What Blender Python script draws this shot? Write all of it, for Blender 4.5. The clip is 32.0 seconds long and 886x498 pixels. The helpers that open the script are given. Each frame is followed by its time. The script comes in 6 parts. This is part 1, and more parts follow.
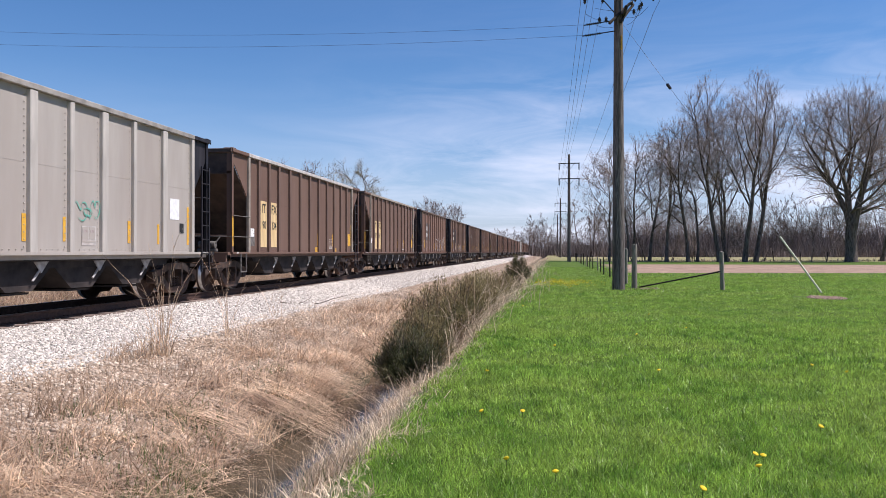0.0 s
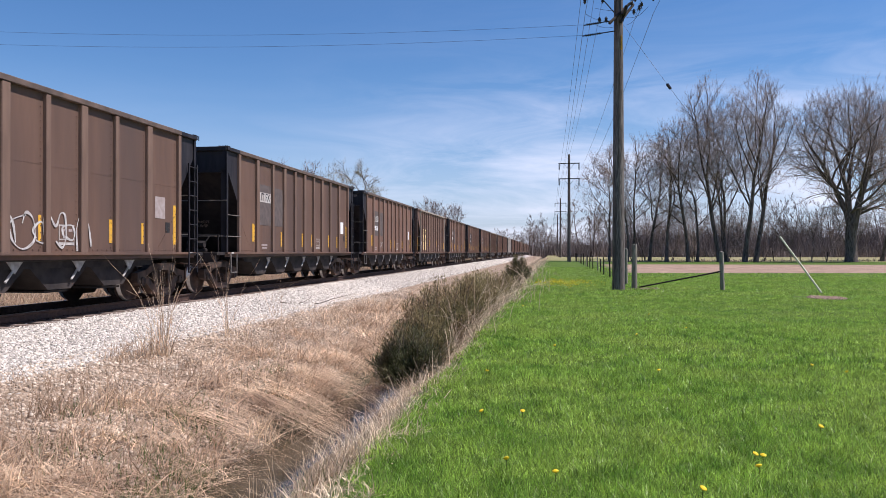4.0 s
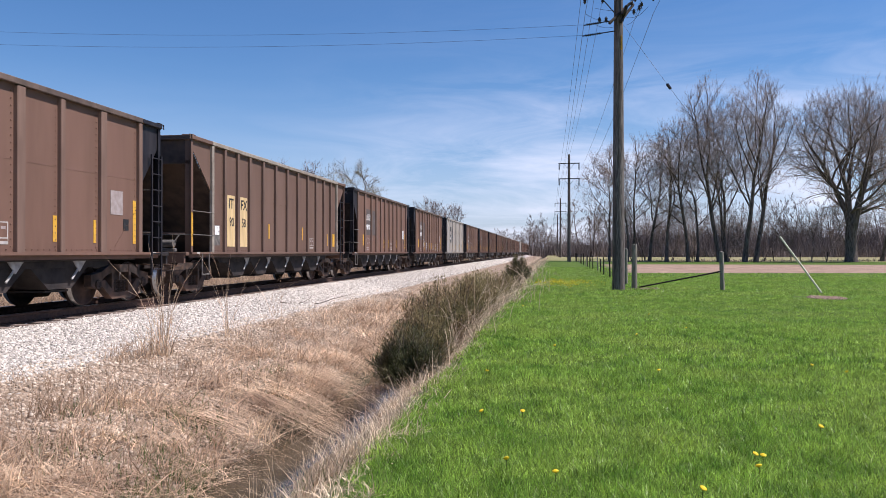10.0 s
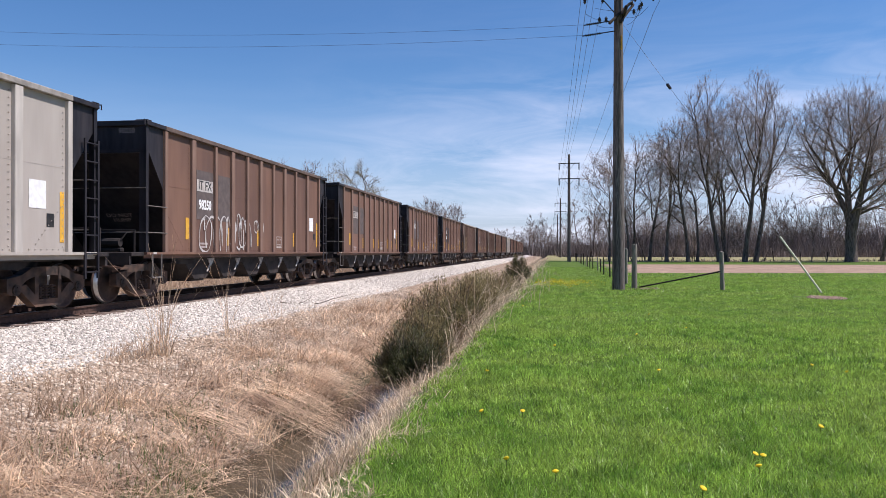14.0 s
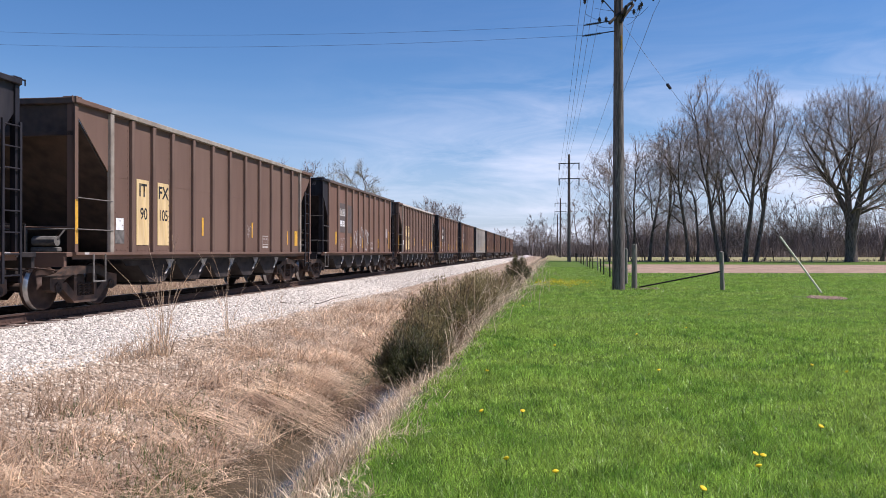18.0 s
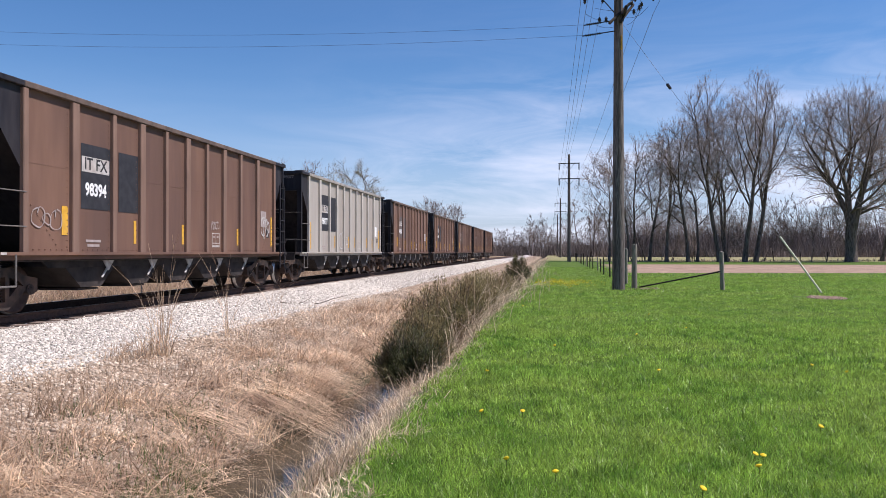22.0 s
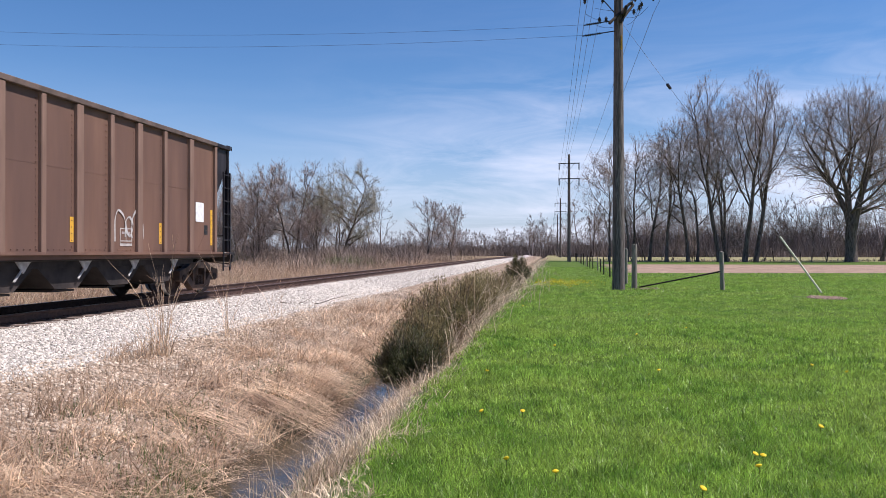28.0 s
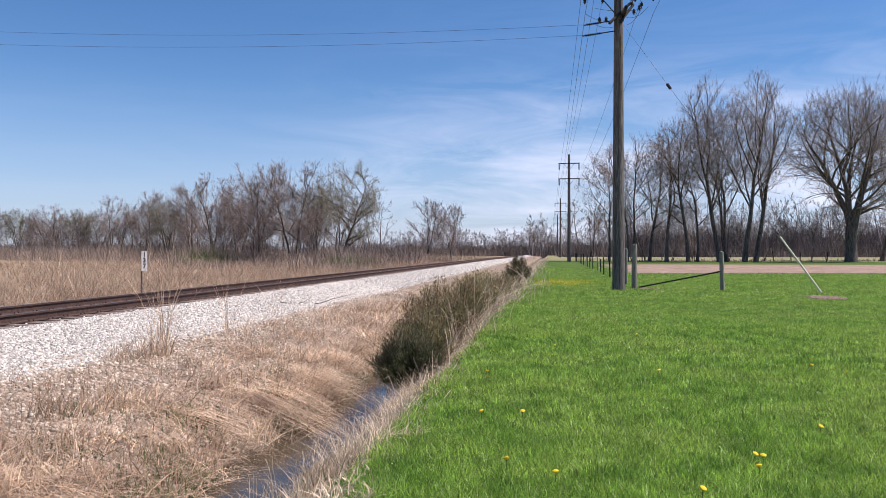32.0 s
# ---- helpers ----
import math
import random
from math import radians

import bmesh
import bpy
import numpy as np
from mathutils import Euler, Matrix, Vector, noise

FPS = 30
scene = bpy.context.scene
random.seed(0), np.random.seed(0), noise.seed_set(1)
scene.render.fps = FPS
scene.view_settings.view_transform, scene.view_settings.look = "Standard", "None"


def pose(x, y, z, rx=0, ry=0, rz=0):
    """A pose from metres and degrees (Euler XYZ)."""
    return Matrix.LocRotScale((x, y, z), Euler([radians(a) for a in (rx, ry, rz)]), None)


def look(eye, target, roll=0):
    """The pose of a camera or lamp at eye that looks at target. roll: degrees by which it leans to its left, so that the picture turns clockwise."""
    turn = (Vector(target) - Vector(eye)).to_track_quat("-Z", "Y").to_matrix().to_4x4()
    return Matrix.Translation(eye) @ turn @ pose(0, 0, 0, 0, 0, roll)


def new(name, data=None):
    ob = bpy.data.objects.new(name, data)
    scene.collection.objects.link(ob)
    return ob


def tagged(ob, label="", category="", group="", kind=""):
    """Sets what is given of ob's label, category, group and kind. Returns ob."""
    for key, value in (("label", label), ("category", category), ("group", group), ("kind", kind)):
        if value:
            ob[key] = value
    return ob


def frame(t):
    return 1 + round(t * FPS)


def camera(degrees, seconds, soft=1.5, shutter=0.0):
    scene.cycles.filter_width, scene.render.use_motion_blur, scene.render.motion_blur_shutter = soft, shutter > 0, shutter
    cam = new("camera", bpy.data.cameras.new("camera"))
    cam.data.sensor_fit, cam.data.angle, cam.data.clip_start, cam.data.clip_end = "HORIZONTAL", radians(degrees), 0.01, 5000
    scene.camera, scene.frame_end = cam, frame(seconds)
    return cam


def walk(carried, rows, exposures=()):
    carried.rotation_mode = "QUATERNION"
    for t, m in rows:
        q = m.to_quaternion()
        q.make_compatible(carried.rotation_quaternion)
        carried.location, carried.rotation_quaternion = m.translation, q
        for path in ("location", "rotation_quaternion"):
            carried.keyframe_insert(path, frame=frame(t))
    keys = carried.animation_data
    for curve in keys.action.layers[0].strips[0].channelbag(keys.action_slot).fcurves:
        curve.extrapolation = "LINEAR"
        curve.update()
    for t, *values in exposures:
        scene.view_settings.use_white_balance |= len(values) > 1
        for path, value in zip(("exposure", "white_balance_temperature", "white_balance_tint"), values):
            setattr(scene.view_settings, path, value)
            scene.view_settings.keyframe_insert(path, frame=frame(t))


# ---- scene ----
# The camera stands still beside the track; the track runs along +y.
FOV, YAW, TILT, EYE = 60.5, 8.08, 0.21, 1.5
cam = camera(FOV, 32.0, soft=0.7)
AIM = Vector((-math.sin(radians(YAW)), math.cos(radians(YAW)), math.tan(radians(TILT)))) * 50
CAM_POSE = look((0, 0, EYE), Vector((0, 0, EYE)) + AIM)
walk(cam, [(0, CAM_POSE), (32, CAM_POSE)], exposures=[(0, 0.45, 6150, 19), (32, 0.45, 6150, 19)])

# ---------------------------------------------------------------- light
SUN_AZ, SUN_EL = 86.0, 60.0          # degrees from +y towards +x, and above the horizon
world = bpy.data.worlds.new("sky")
scene.world = world
world.use_nodes = True
wn, wl = world.node_tree.nodes, world.node_tree.links
wn.clear()
w_out, w_bg = wn.new("ShaderNodeOutputWorld"), wn.new("ShaderNodeBackground")
w_sky = wn.new("ShaderNodeTexSky")
w_sky.sky_type, w_sky.sun_disc = "NISHITA", False
w_sky.sun_elevation, w_sky.sun_rotation = radians(SUN_EL), radians(SUN_AZ)
w_sky.altitude, w_sky.air_density, w_sky.dust_density, w_sky.ozone_density = 200, 1.0, 0.3, 3.5
w_bg.inputs["Strength"].default_value = 0.086
# thin high cloud, streaked along the horizon
w_co = wn.new("ShaderNodeTexCoord")
w_map = wn.new("ShaderNodeMapping")
w_map.inputs["Scale"].default_value = (2.2, 2.2, 12.0)
w_map.inputs["Rotation"].default_value = (0.0, 0.12, 0.0)
w_map.inputs["Location"].default_value = (0.15, 0.4, 0.2)
w_no = wn.new("ShaderNodeTexNoise")
w_no.inputs["Scale"].default_value, w_no.inputs["Detail"].default_value = 2.0, 6
w_no.inputs["Roughness"].default_value, w_no.inputs["Distortion"].default_value = 0.6, 0.7
w_ra = wn.new("ShaderNodeValToRGB")
w_ra.color_ramp.elements[0].position, w_ra.color_ramp.elements[0].color = 0.4, (0, 0, 0, 1)
w_ra.color_ramp.elements[1].position, w_ra.color_ramp.elements[1].color = 0.68, (0.66, 0.66, 0.66, 1)
w_sep = wn.new("ShaderNodeSeparateXYZ")


def sky_step(value, a, b, low, high):
    r = wn.new("ShaderNodeMapRange")
    r.interpolation_type = "SMOOTHSTEP"
    r.inputs["From Min"].default_value, r.inputs["From Max"].default_value = a, b
    r.inputs["To Min"].default_value, r.inputs["To Max"].default_value = low, high
    wl.new(value, r.inputs["Value"])
    return r.outputs["Result"]


def sky_calc(op, a, b):
    k = wn.new("ShaderNodeMath")
    k.operation = op
    wl.new(a, k.inputs[0])
    wl.new(b, k.inputs[1])
    return k.outputs[0]


w_mix, w_haze = wn.new("ShaderNodeMixRGB"), wn.new("ShaderNodeMixRGB")
w_mix.inputs[2].default_value = (9.0, 9.1, 9.8, 1)
w_haze.inputs[2].default_value = (4.0, 4.95, 6.7, 1)
wl.new(w_co.outputs["Generated"], w_sep.inputs[0])
wl.new(w_co.outputs["Generated"], w_map.inputs["Vector"])
wl.new(w_map.outputs["Vector"], w_no.inputs["Vector"])
wl.new(w_no.outputs["Fac"], w_ra.inputs["Fac"])
low_sky = sky_step(w_sep.outputs["Z"], 0.08, 0.27, 1.0, 0.06)
sunward = sky_step(w_sep.outputs["X"], -0.42, 0.1, 0.05, 1.0)
cloud = sky_calc("MULTIPLY", sky_calc("MULTIPLY", low_sky, sunward), w_ra.outputs["Color"])
wl.new(sky_step(w_sep.outputs["Z"], -0.02, 0.24, 0.6, 0.0), w_haze.inputs[0])
w_sat = wn.new("ShaderNodeHueSaturation")
w_sat.inputs["Saturation"].default_value = 1.22
wl.new(w_sky.outputs["Color"], w_sat.inputs["Color"])
wl.new(w_sat.outputs["Color"], w_haze.inputs[1])
wl.new(cloud, w_mix.inputs[0])
wl.new(w_haze.outputs["Color"], w_mix.inputs[1])
wl.new(w_mix.outputs["Color"], w_bg.inputs["Color"])
wl.new(w_bg.outputs["Background"], w_out.inputs["Surface"])

sun = new("sun", bpy.data.lights.new("sun", "SUN"))
sun.data.energy, sun.data.angle, sun.data.color = 5.0, radians(0.53), (1.0, 0.95, 0.87)
SUN_FROM = Vector((math.sin(radians(SUN_AZ)) * math.cos(radians(SUN_EL)),
                   math.cos(radians(SUN_AZ)) * math.cos(radians(SUN_EL)), math.sin(radians(SUN_EL))))
sun.matrix_world = look(SUN_FROM * 300, (0, 0, 0))

# ---------------------------------------------------------------- materials


def material(name, c1, c2, scale=4.0, rough=0.8, metal=0.0, bump=0.15, stretch=(1, 1, 1), c3=None, scale3=0.6,
             amount3=0.5, island=0.0, objrand=0.0, through_light=0.0, spec=0.3, lo=0.35, hi=0.65):
    """Two colours mixed by fine noise, a third by coarse noise, and relief from the fine noise."""
    m = bpy.data.materials.new(name)
    m.use_nodes = True
    n, l = m.node_tree.nodes, m.node_tree.links
    b = n["Principled BSDF"]
    b.inputs["Roughness"].default_value, b.inputs["Metallic"].default_value = rough, metal
    b.inputs["Specular IOR Level"].default_value = spec
    co, mp, no = n.new("ShaderNodeTexCoord"), n.new("ShaderNodeMapping"), n.new("ShaderNodeTexNoise")
    mp.inputs["Scale"].default_value = stretch
    no.inputs["Scale"].default_value, no.inputs["Detail"].default_value = scale, 6
    l.new(co.outputs["Object"], mp.inputs["Vector"])
    l.new(mp.outputs["Vector"], no.inputs["Vector"])
    ra = n.new("ShaderNodeValToRGB")
    ra.color_ramp.elements[0].position, ra.color_ramp.elements[0].color = lo, (*c1, 1)
    ra.color_ramp.elements[1].position, ra.color_ramp.elements[1].color = hi, (*c2, 1)
    l.new(no.outputs["Fac"], ra.inputs["Fac"])
    colour = ra.outputs["Color"]
    if c3:
        n3, r3, x3 = n.new("ShaderNodeTexNoise"), n.new("ShaderNodeValToRGB"), n.new("ShaderNodeMixRGB")
        n3.inputs["Scale"].default_value, n3.inputs["Detail"].default_value = scale3, 5
        r3.color_ramp.elements[0].position, r3.color_ramp.elements[1].position = 0.42, 0.68
        r3.color_ramp.elements[1].color = (amount3, amount3, amount3, 1)
        l.new(mp.outputs["Vector"], n3.inputs["Vector"])
        l.new(n3.outputs["Fac"], r3.inputs["Fac"])
        l.new(r3.outputs["Color"], x3.inputs[0])
        l.new(colour, x3.inputs[1])
        x3.inputs[2].default_value = (*c3, 1)
        colour = x3.outputs["Color"]
    for spread, kind in ((island, "island"), (objrand, "object")):
        if spread:
            src = n.new("ShaderNodeNewGeometry" if kind == "island" else "ShaderNodeObjectInfo")
            ma, hs = n.new("ShaderNodeMapRange"), n.new("ShaderNodeHueSaturation")
            ma.inputs["To Min"].default_value, ma.inputs["To Max"].default_value = 1 - spread, 1 + spread
            l.new(src.outputs["Random Per Island" if kind == "island" else "Random"], ma.inputs["Value"])
            l.new(ma.outputs["Result"], hs.inputs["Value"])
            l.new(colour, hs.inputs["Color"])
            colour = hs.outputs["Color"]
    l.new(colour, b.inputs["Base Color"])
    if bump:
        bu = n.new("ShaderNodeBump")
        bu.inputs["Strength"].default_value, bu.inputs["Distance"].default_value = bump, 0.02
        l.new(no.outputs["Fac"], bu.inputs["Height"])
        l.new(bu.outputs["Normal"], b.inputs["Normal"])
    if through_light:
        tr, mi = n.new("ShaderNodeBsdfTranslucent"), n.new("ShaderNodeMixShader")
        mi.inputs[0].default_value = through_light
        l.new(colour, tr.inputs["Color"])
        l.new(b.outputs["BSDF"], mi.inputs[1])
        l.new(tr.outputs["BSDF"], mi.inputs[2])
        l.new(mi.outputs["Shader"], n["Material Output"].inputs["Surface"])
    return m


BROWN = [material("brown_paint_a", (0.115, 0.066, 0.046), (0.160, 0.092, 0.064), 3, 0.62, bump=0.05, stretch=(1.6, 1.6, 0.3), lo=0.2, hi=0.8, c3=(0.085, 0.056, 0.047), scale3=0.5, amount3=0.8),
         material("brown_paint_b", (0.130, 0.072, 0.050), (0.178, 0.100, 0.070), 3, 0.65, bump=0.05, stretch=(1.6, 1.6, 0.3), lo=0.2, hi=0.8, c3=(0.2, 0.11, 0.08), scale3=0.4, amount3=0.85),
         material("brown_paint_c", (0.152, 0.082, 0.055), (0.204, 0.112, 0.076), 3, 0.65, bump=0.05, stretch=(1.6, 1.6, 0.3), lo=0.2, hi=0.8, c3=(0.1, 0.058, 0.046), scale3=0.45, amount3=0.8)]
BROWN_B = material("faded_brown_paint", (0.116, 0.068, 0.049), (0.153, 0.090, 0.066), 3, 0.7, bump=0.06, stretch=(1.6, 1.6, 0.3), lo=0.2, hi=0.8, c3=(0.19, 0.12, 0.09), scale3=0.5)
GREY = material("grey_paint", (0.34, 0.305, 0.265), (0.42, 0.38, 0.335), 2.5, 0.6, bump=0.05, stretch=(1.6, 1.6, 0.3), lo=0.2, hi=0.8, c3=(0.3, 0.25, 0.21), scale3=0.5)
BLACK = material("black_paint", (0.013, 0.012, 0.016), (0.026, 0.024, 0.028), 3, 0.5, bump=0.08, stretch=(3, 3, 0.6), c3=(0.048, 0.04, 0.04), scale3=0.8, spec=0.2)
UNDER = material("sooty_steel", (0.014, 0.013, 0.014), (0.034, 0.03, 0.03), 5, 0.7, bump=0.2, c3=(0.075, 0.058, 0.05), scale3=1.5, spec=0.15)
TRUCK = material("rusty_truck_steel", (0.02, 0.016, 0.015), (0.052, 0.037, 0.031), 6, 0.75, bump=0.3, c3=(0.2, 0.11, 0.07), scale3=2.2, amount3=0.7)
WHEEL = material("wheel_steel", (0.055, 0.034, 0.028), (0.1, 0.062, 0.048), 7, 0.7, metal=0.3, bump=0.2, c3=(0.03, 0.025, 0.024), scale3=2)
TREAD = material("polished_tread", (0.35, 0.33, 0.31), (0.5, 0.48, 0.46), 9, 0.3, metal=0.9, bump=0.02)
YELLOW = material("yellow_marking", (0.62, 0.33, 0.03), (0.75, 0.42, 0.05), 8, 0.6, bump=0.02, c3=(0.4, 0.22, 0.06), scale3=3)
CREAM = material("cream_panel_paint", (0.62, 0.44, 0.2), (0.72, 0.54, 0.29), 5, 0.7, bump=0.03, stretch=(3, 3, 0.5), c3=(0.4, 0.26, 0.14), scale3=1.5)
WHITE = material("white_marking", (0.68, 0.67, 0.65), (0.8, 0.8, 0.78), 10, 0.6, bump=0.02)
DULLWHITE = material("weathered_white_paint", (0.38, 0.35, 0.32), (0.56, 0.53, 0.5), 8, 0.7, bump=0.05, c3=(0.35, 0.27, 0.22), scale3=2)
SIGNBLACK = material("dark_panel_paint", (0.022, 0.022, 0.026), (0.036, 0.035, 0.04), 6, 0.6, bump=0.03)
FADEPANEL = material("faded_panel_paint", (0.09, 0.072, 0.066), (0.125, 0.098, 0.09), 6, 0.7, bump=0.03)
SPRAY = material("white_spray_paint", (0.34, 0.31, 0.29), (0.56, 0.53, 0.5), 9, 0.6, bump=0.0)
SPRAYGREEN = material("green_spray_paint", (0.1, 0.34, 0.26), (0.15, 0.42, 0.32), 9, 0.6, bump=0.0)
SPRAYFADE = material("faded_spray_paint", (0.3, 0.24, 0.22), (0.38, 0.32, 0.3), 9, 0.7, bump=0.0)
DUSTY = material("dusty_grey_steel", (0.09, 0.082, 0.075), (0.17, 0.155, 0.14), 8, 0.8, bump=0.1)
DUSTPOST = material("dusty_post_paint", (0.24, 0.205, 0.165), (0.36, 0.315, 0.26), 6, 0.8, bump=0.1, c3=(0.16, 0.11, 0.085), scale3=1.5)
INK = material("black_lettering", (0.015, 0.015, 0.016), (0.03, 0.03, 0.03), 10, 0.6, bump=0.0)

# paler than the steel around the hopper bays
LEVER = material("pale_lever_paint", (0.3, 0.28, 0.27), (0.5, 0.48, 0.46), 8, 0.5, bump=0.1, c3=(0.12, 0.1, 0.09), scale3=2.5)

RAIL = material("rusty_rail", (0.06, 0.034, 0.026), (0.105, 0.06, 0.045), 14, 0.75, metal=0.2, bump=0.2, c3=(0.04, 0.026, 0.022), scale3=2)
RAILTOP = material("rail_head", (0.16, 0.12, 0.1), (0.26, 0.21, 0.18), 10, 0.4, metal=0.8, bump=0.03)
TIE = material("creosoted_tie", (0.09, 0.06, 0.05), (0.2, 0.14, 0.115), 9, 0.95, bump=0.4, stretch=(0.6, 4, 4), c3=(0.34, 0.27, 0.22), scale3=2, objrand=0.2)
STONE = material("white_limestone", (0.34, 0.305, 0.262), (0.585, 0.53, 0.465), 18, 0.92, bump=0.2, island=0.4)
STONEDIRTY = material("stained_limestone", (0.33, 0.255, 0.185), (0.58, 0.475, 0.37), 14, 0.95, bump=0.25, c3=(0.27, 0.195, 0.135), scale3=1.2, amount3=0.7, island=0.38)
WATER = material("ditch_water", (0.045, 0.036, 0.022), (0.075, 0.06, 0.04), 1.2, 0.06, bump=0.06, spec=0.45)
GRASS = material("lawn_blades", (0.122, 0.245, 0.029), (0.34, 0.5, 0.078), 2.4, 0.4, bump=0, c3=(0.4, 0.48, 0.1), scale3=0.45, amount3=0.6, island=0.65, through_light=0.45)
WEED = material("green_weeds", (0.07, 0.11, 0.025), (0.13, 0.16, 0.05), 2, 0.6, bump=0, island=0.3, through_light=0.35)
STRAW = material("dead_grass", (0.52, 0.36, 0.24), (0.8, 0.61, 0.42), 1.5, 0.75, bump=0, c3=(0.22, 0.135, 0.09), scale3=1.6, amount3=0.72, island=0.5, through_light=0.25)
STRAWPALE = material("pale_dead_grass", (0.58, 0.44, 0.3), (0.8, 0.66, 0.48), 1.5, 0.75, bump=0, c3=(0.3, 0.21, 0.14), scale3=1.2, amount3=0.6, island=0.4, through_light=0.25)
TALLGRASS = material("tall_dead_grass", (0.36, 0.25, 0.17), (0.58, 0.44, 0.32), 0.35, 0.8, bump=0, c3=(0.27, 0.165, 0.11), scale3=0.4, amount3=0.85, island=0.45, through_light=0.35)
BARK = material("grey_brown_bark", (0.07, 0.055, 0.046), (0.18, 0.146, 0.122), 3, 0.95, bump=0.5, stretch=(2, 2, 0.5))
TWIG = material("bare_twigs", (0.21, 0.168, 0.145), (0.37, 0.302, 0.265), 1, 0.9, bump=0, island=0.3)
TWIGRED = material("reddish_twigs", (0.2, 0.15, 0.13), (0.33, 0.26, 0.225), 1, 0.9, bump=0, island=0.25)
THICKET = material("bare_thicket_stems", (0.22, 0.165, 0.13), (0.38, 0.29, 0.225), 0.3, 0.9, bump=0, c3=(0.2, 0.15, 0.11), scale3=0.1, amount3=0.6, island=0.35)
TWIGGREEN = material("budding_twigs", (0.22, 0.195, 0.14), (0.36, 0.325, 0.24), 1, 0.9, bump=0, island=0.3, through_light=0.3)
JUNIPER = material("juniper_needles", (0.12, 0.115, 0.046), (0.28, 0.235, 0.11), 3.5, 0.75, bump=0, c3=(0.34, 0.22, 0.135), scale3=2.0, amount3=0.95, island=0.6, through_light=0.35)
POLEWOOD = material("weathered_pole_wood", (0.1, 0.083, 0.072), (0.235, 0.2, 0.178), 9, 0.9, bump=0.6, stretch=(4, 4, 0.35), c3=(0.055, 0.045, 0.04), scale3=2.5, amount3=0.8)
POSTWOOD = material("grey_post_wood", (0.17, 0.15, 0.12), (0.33, 0.29, 0.24), 7, 0.95, bump=0.4, stretch=(3, 3, 0.4), c3=(0.12, 0.12, 0.08), scale3=1.5)
DARKWOOD = material("dark_arm_wood", (0.018, 0.014, 0.012), (0.045, 0.036, 0.03), 8, 0.9, bump=0.3)
WIRE = material("wire_metal", (0.05, 0.05, 0.055), (0.09, 0.09, 0.095), 8, 0.5, metal=0.5, bump=0)
GLAZE = material("insulator_glaze", (0.02, 0.018, 0.018), (0.04, 0.034, 0.032), 8, 0.25, bump=0)
PALEGUARD = material("guy_guard_plastic", (0.62, 0.57, 0.42), (0.72, 0.68, 0.53), 8, 0.5, bump=0)
EARTH = material("bare_earth", (0.15, 0.1, 0.075), (0.26, 0.185, 0.14), 9, 0.98, bump=0.5, c3=(0.3, 0.22, 0.17), scale3=2)
FLOWER = material("dandelion_yellow", (0.75, 0.5, 0.01), (0.85, 0.62, 0.02), 20, 0.6, bump=0, through_light=0.2)
STEM = material("dry_stems", (0.24, 0.155, 0.1), (0.45, 0.31, 0.2), 3, 0.85, bump=0, island=0.35)


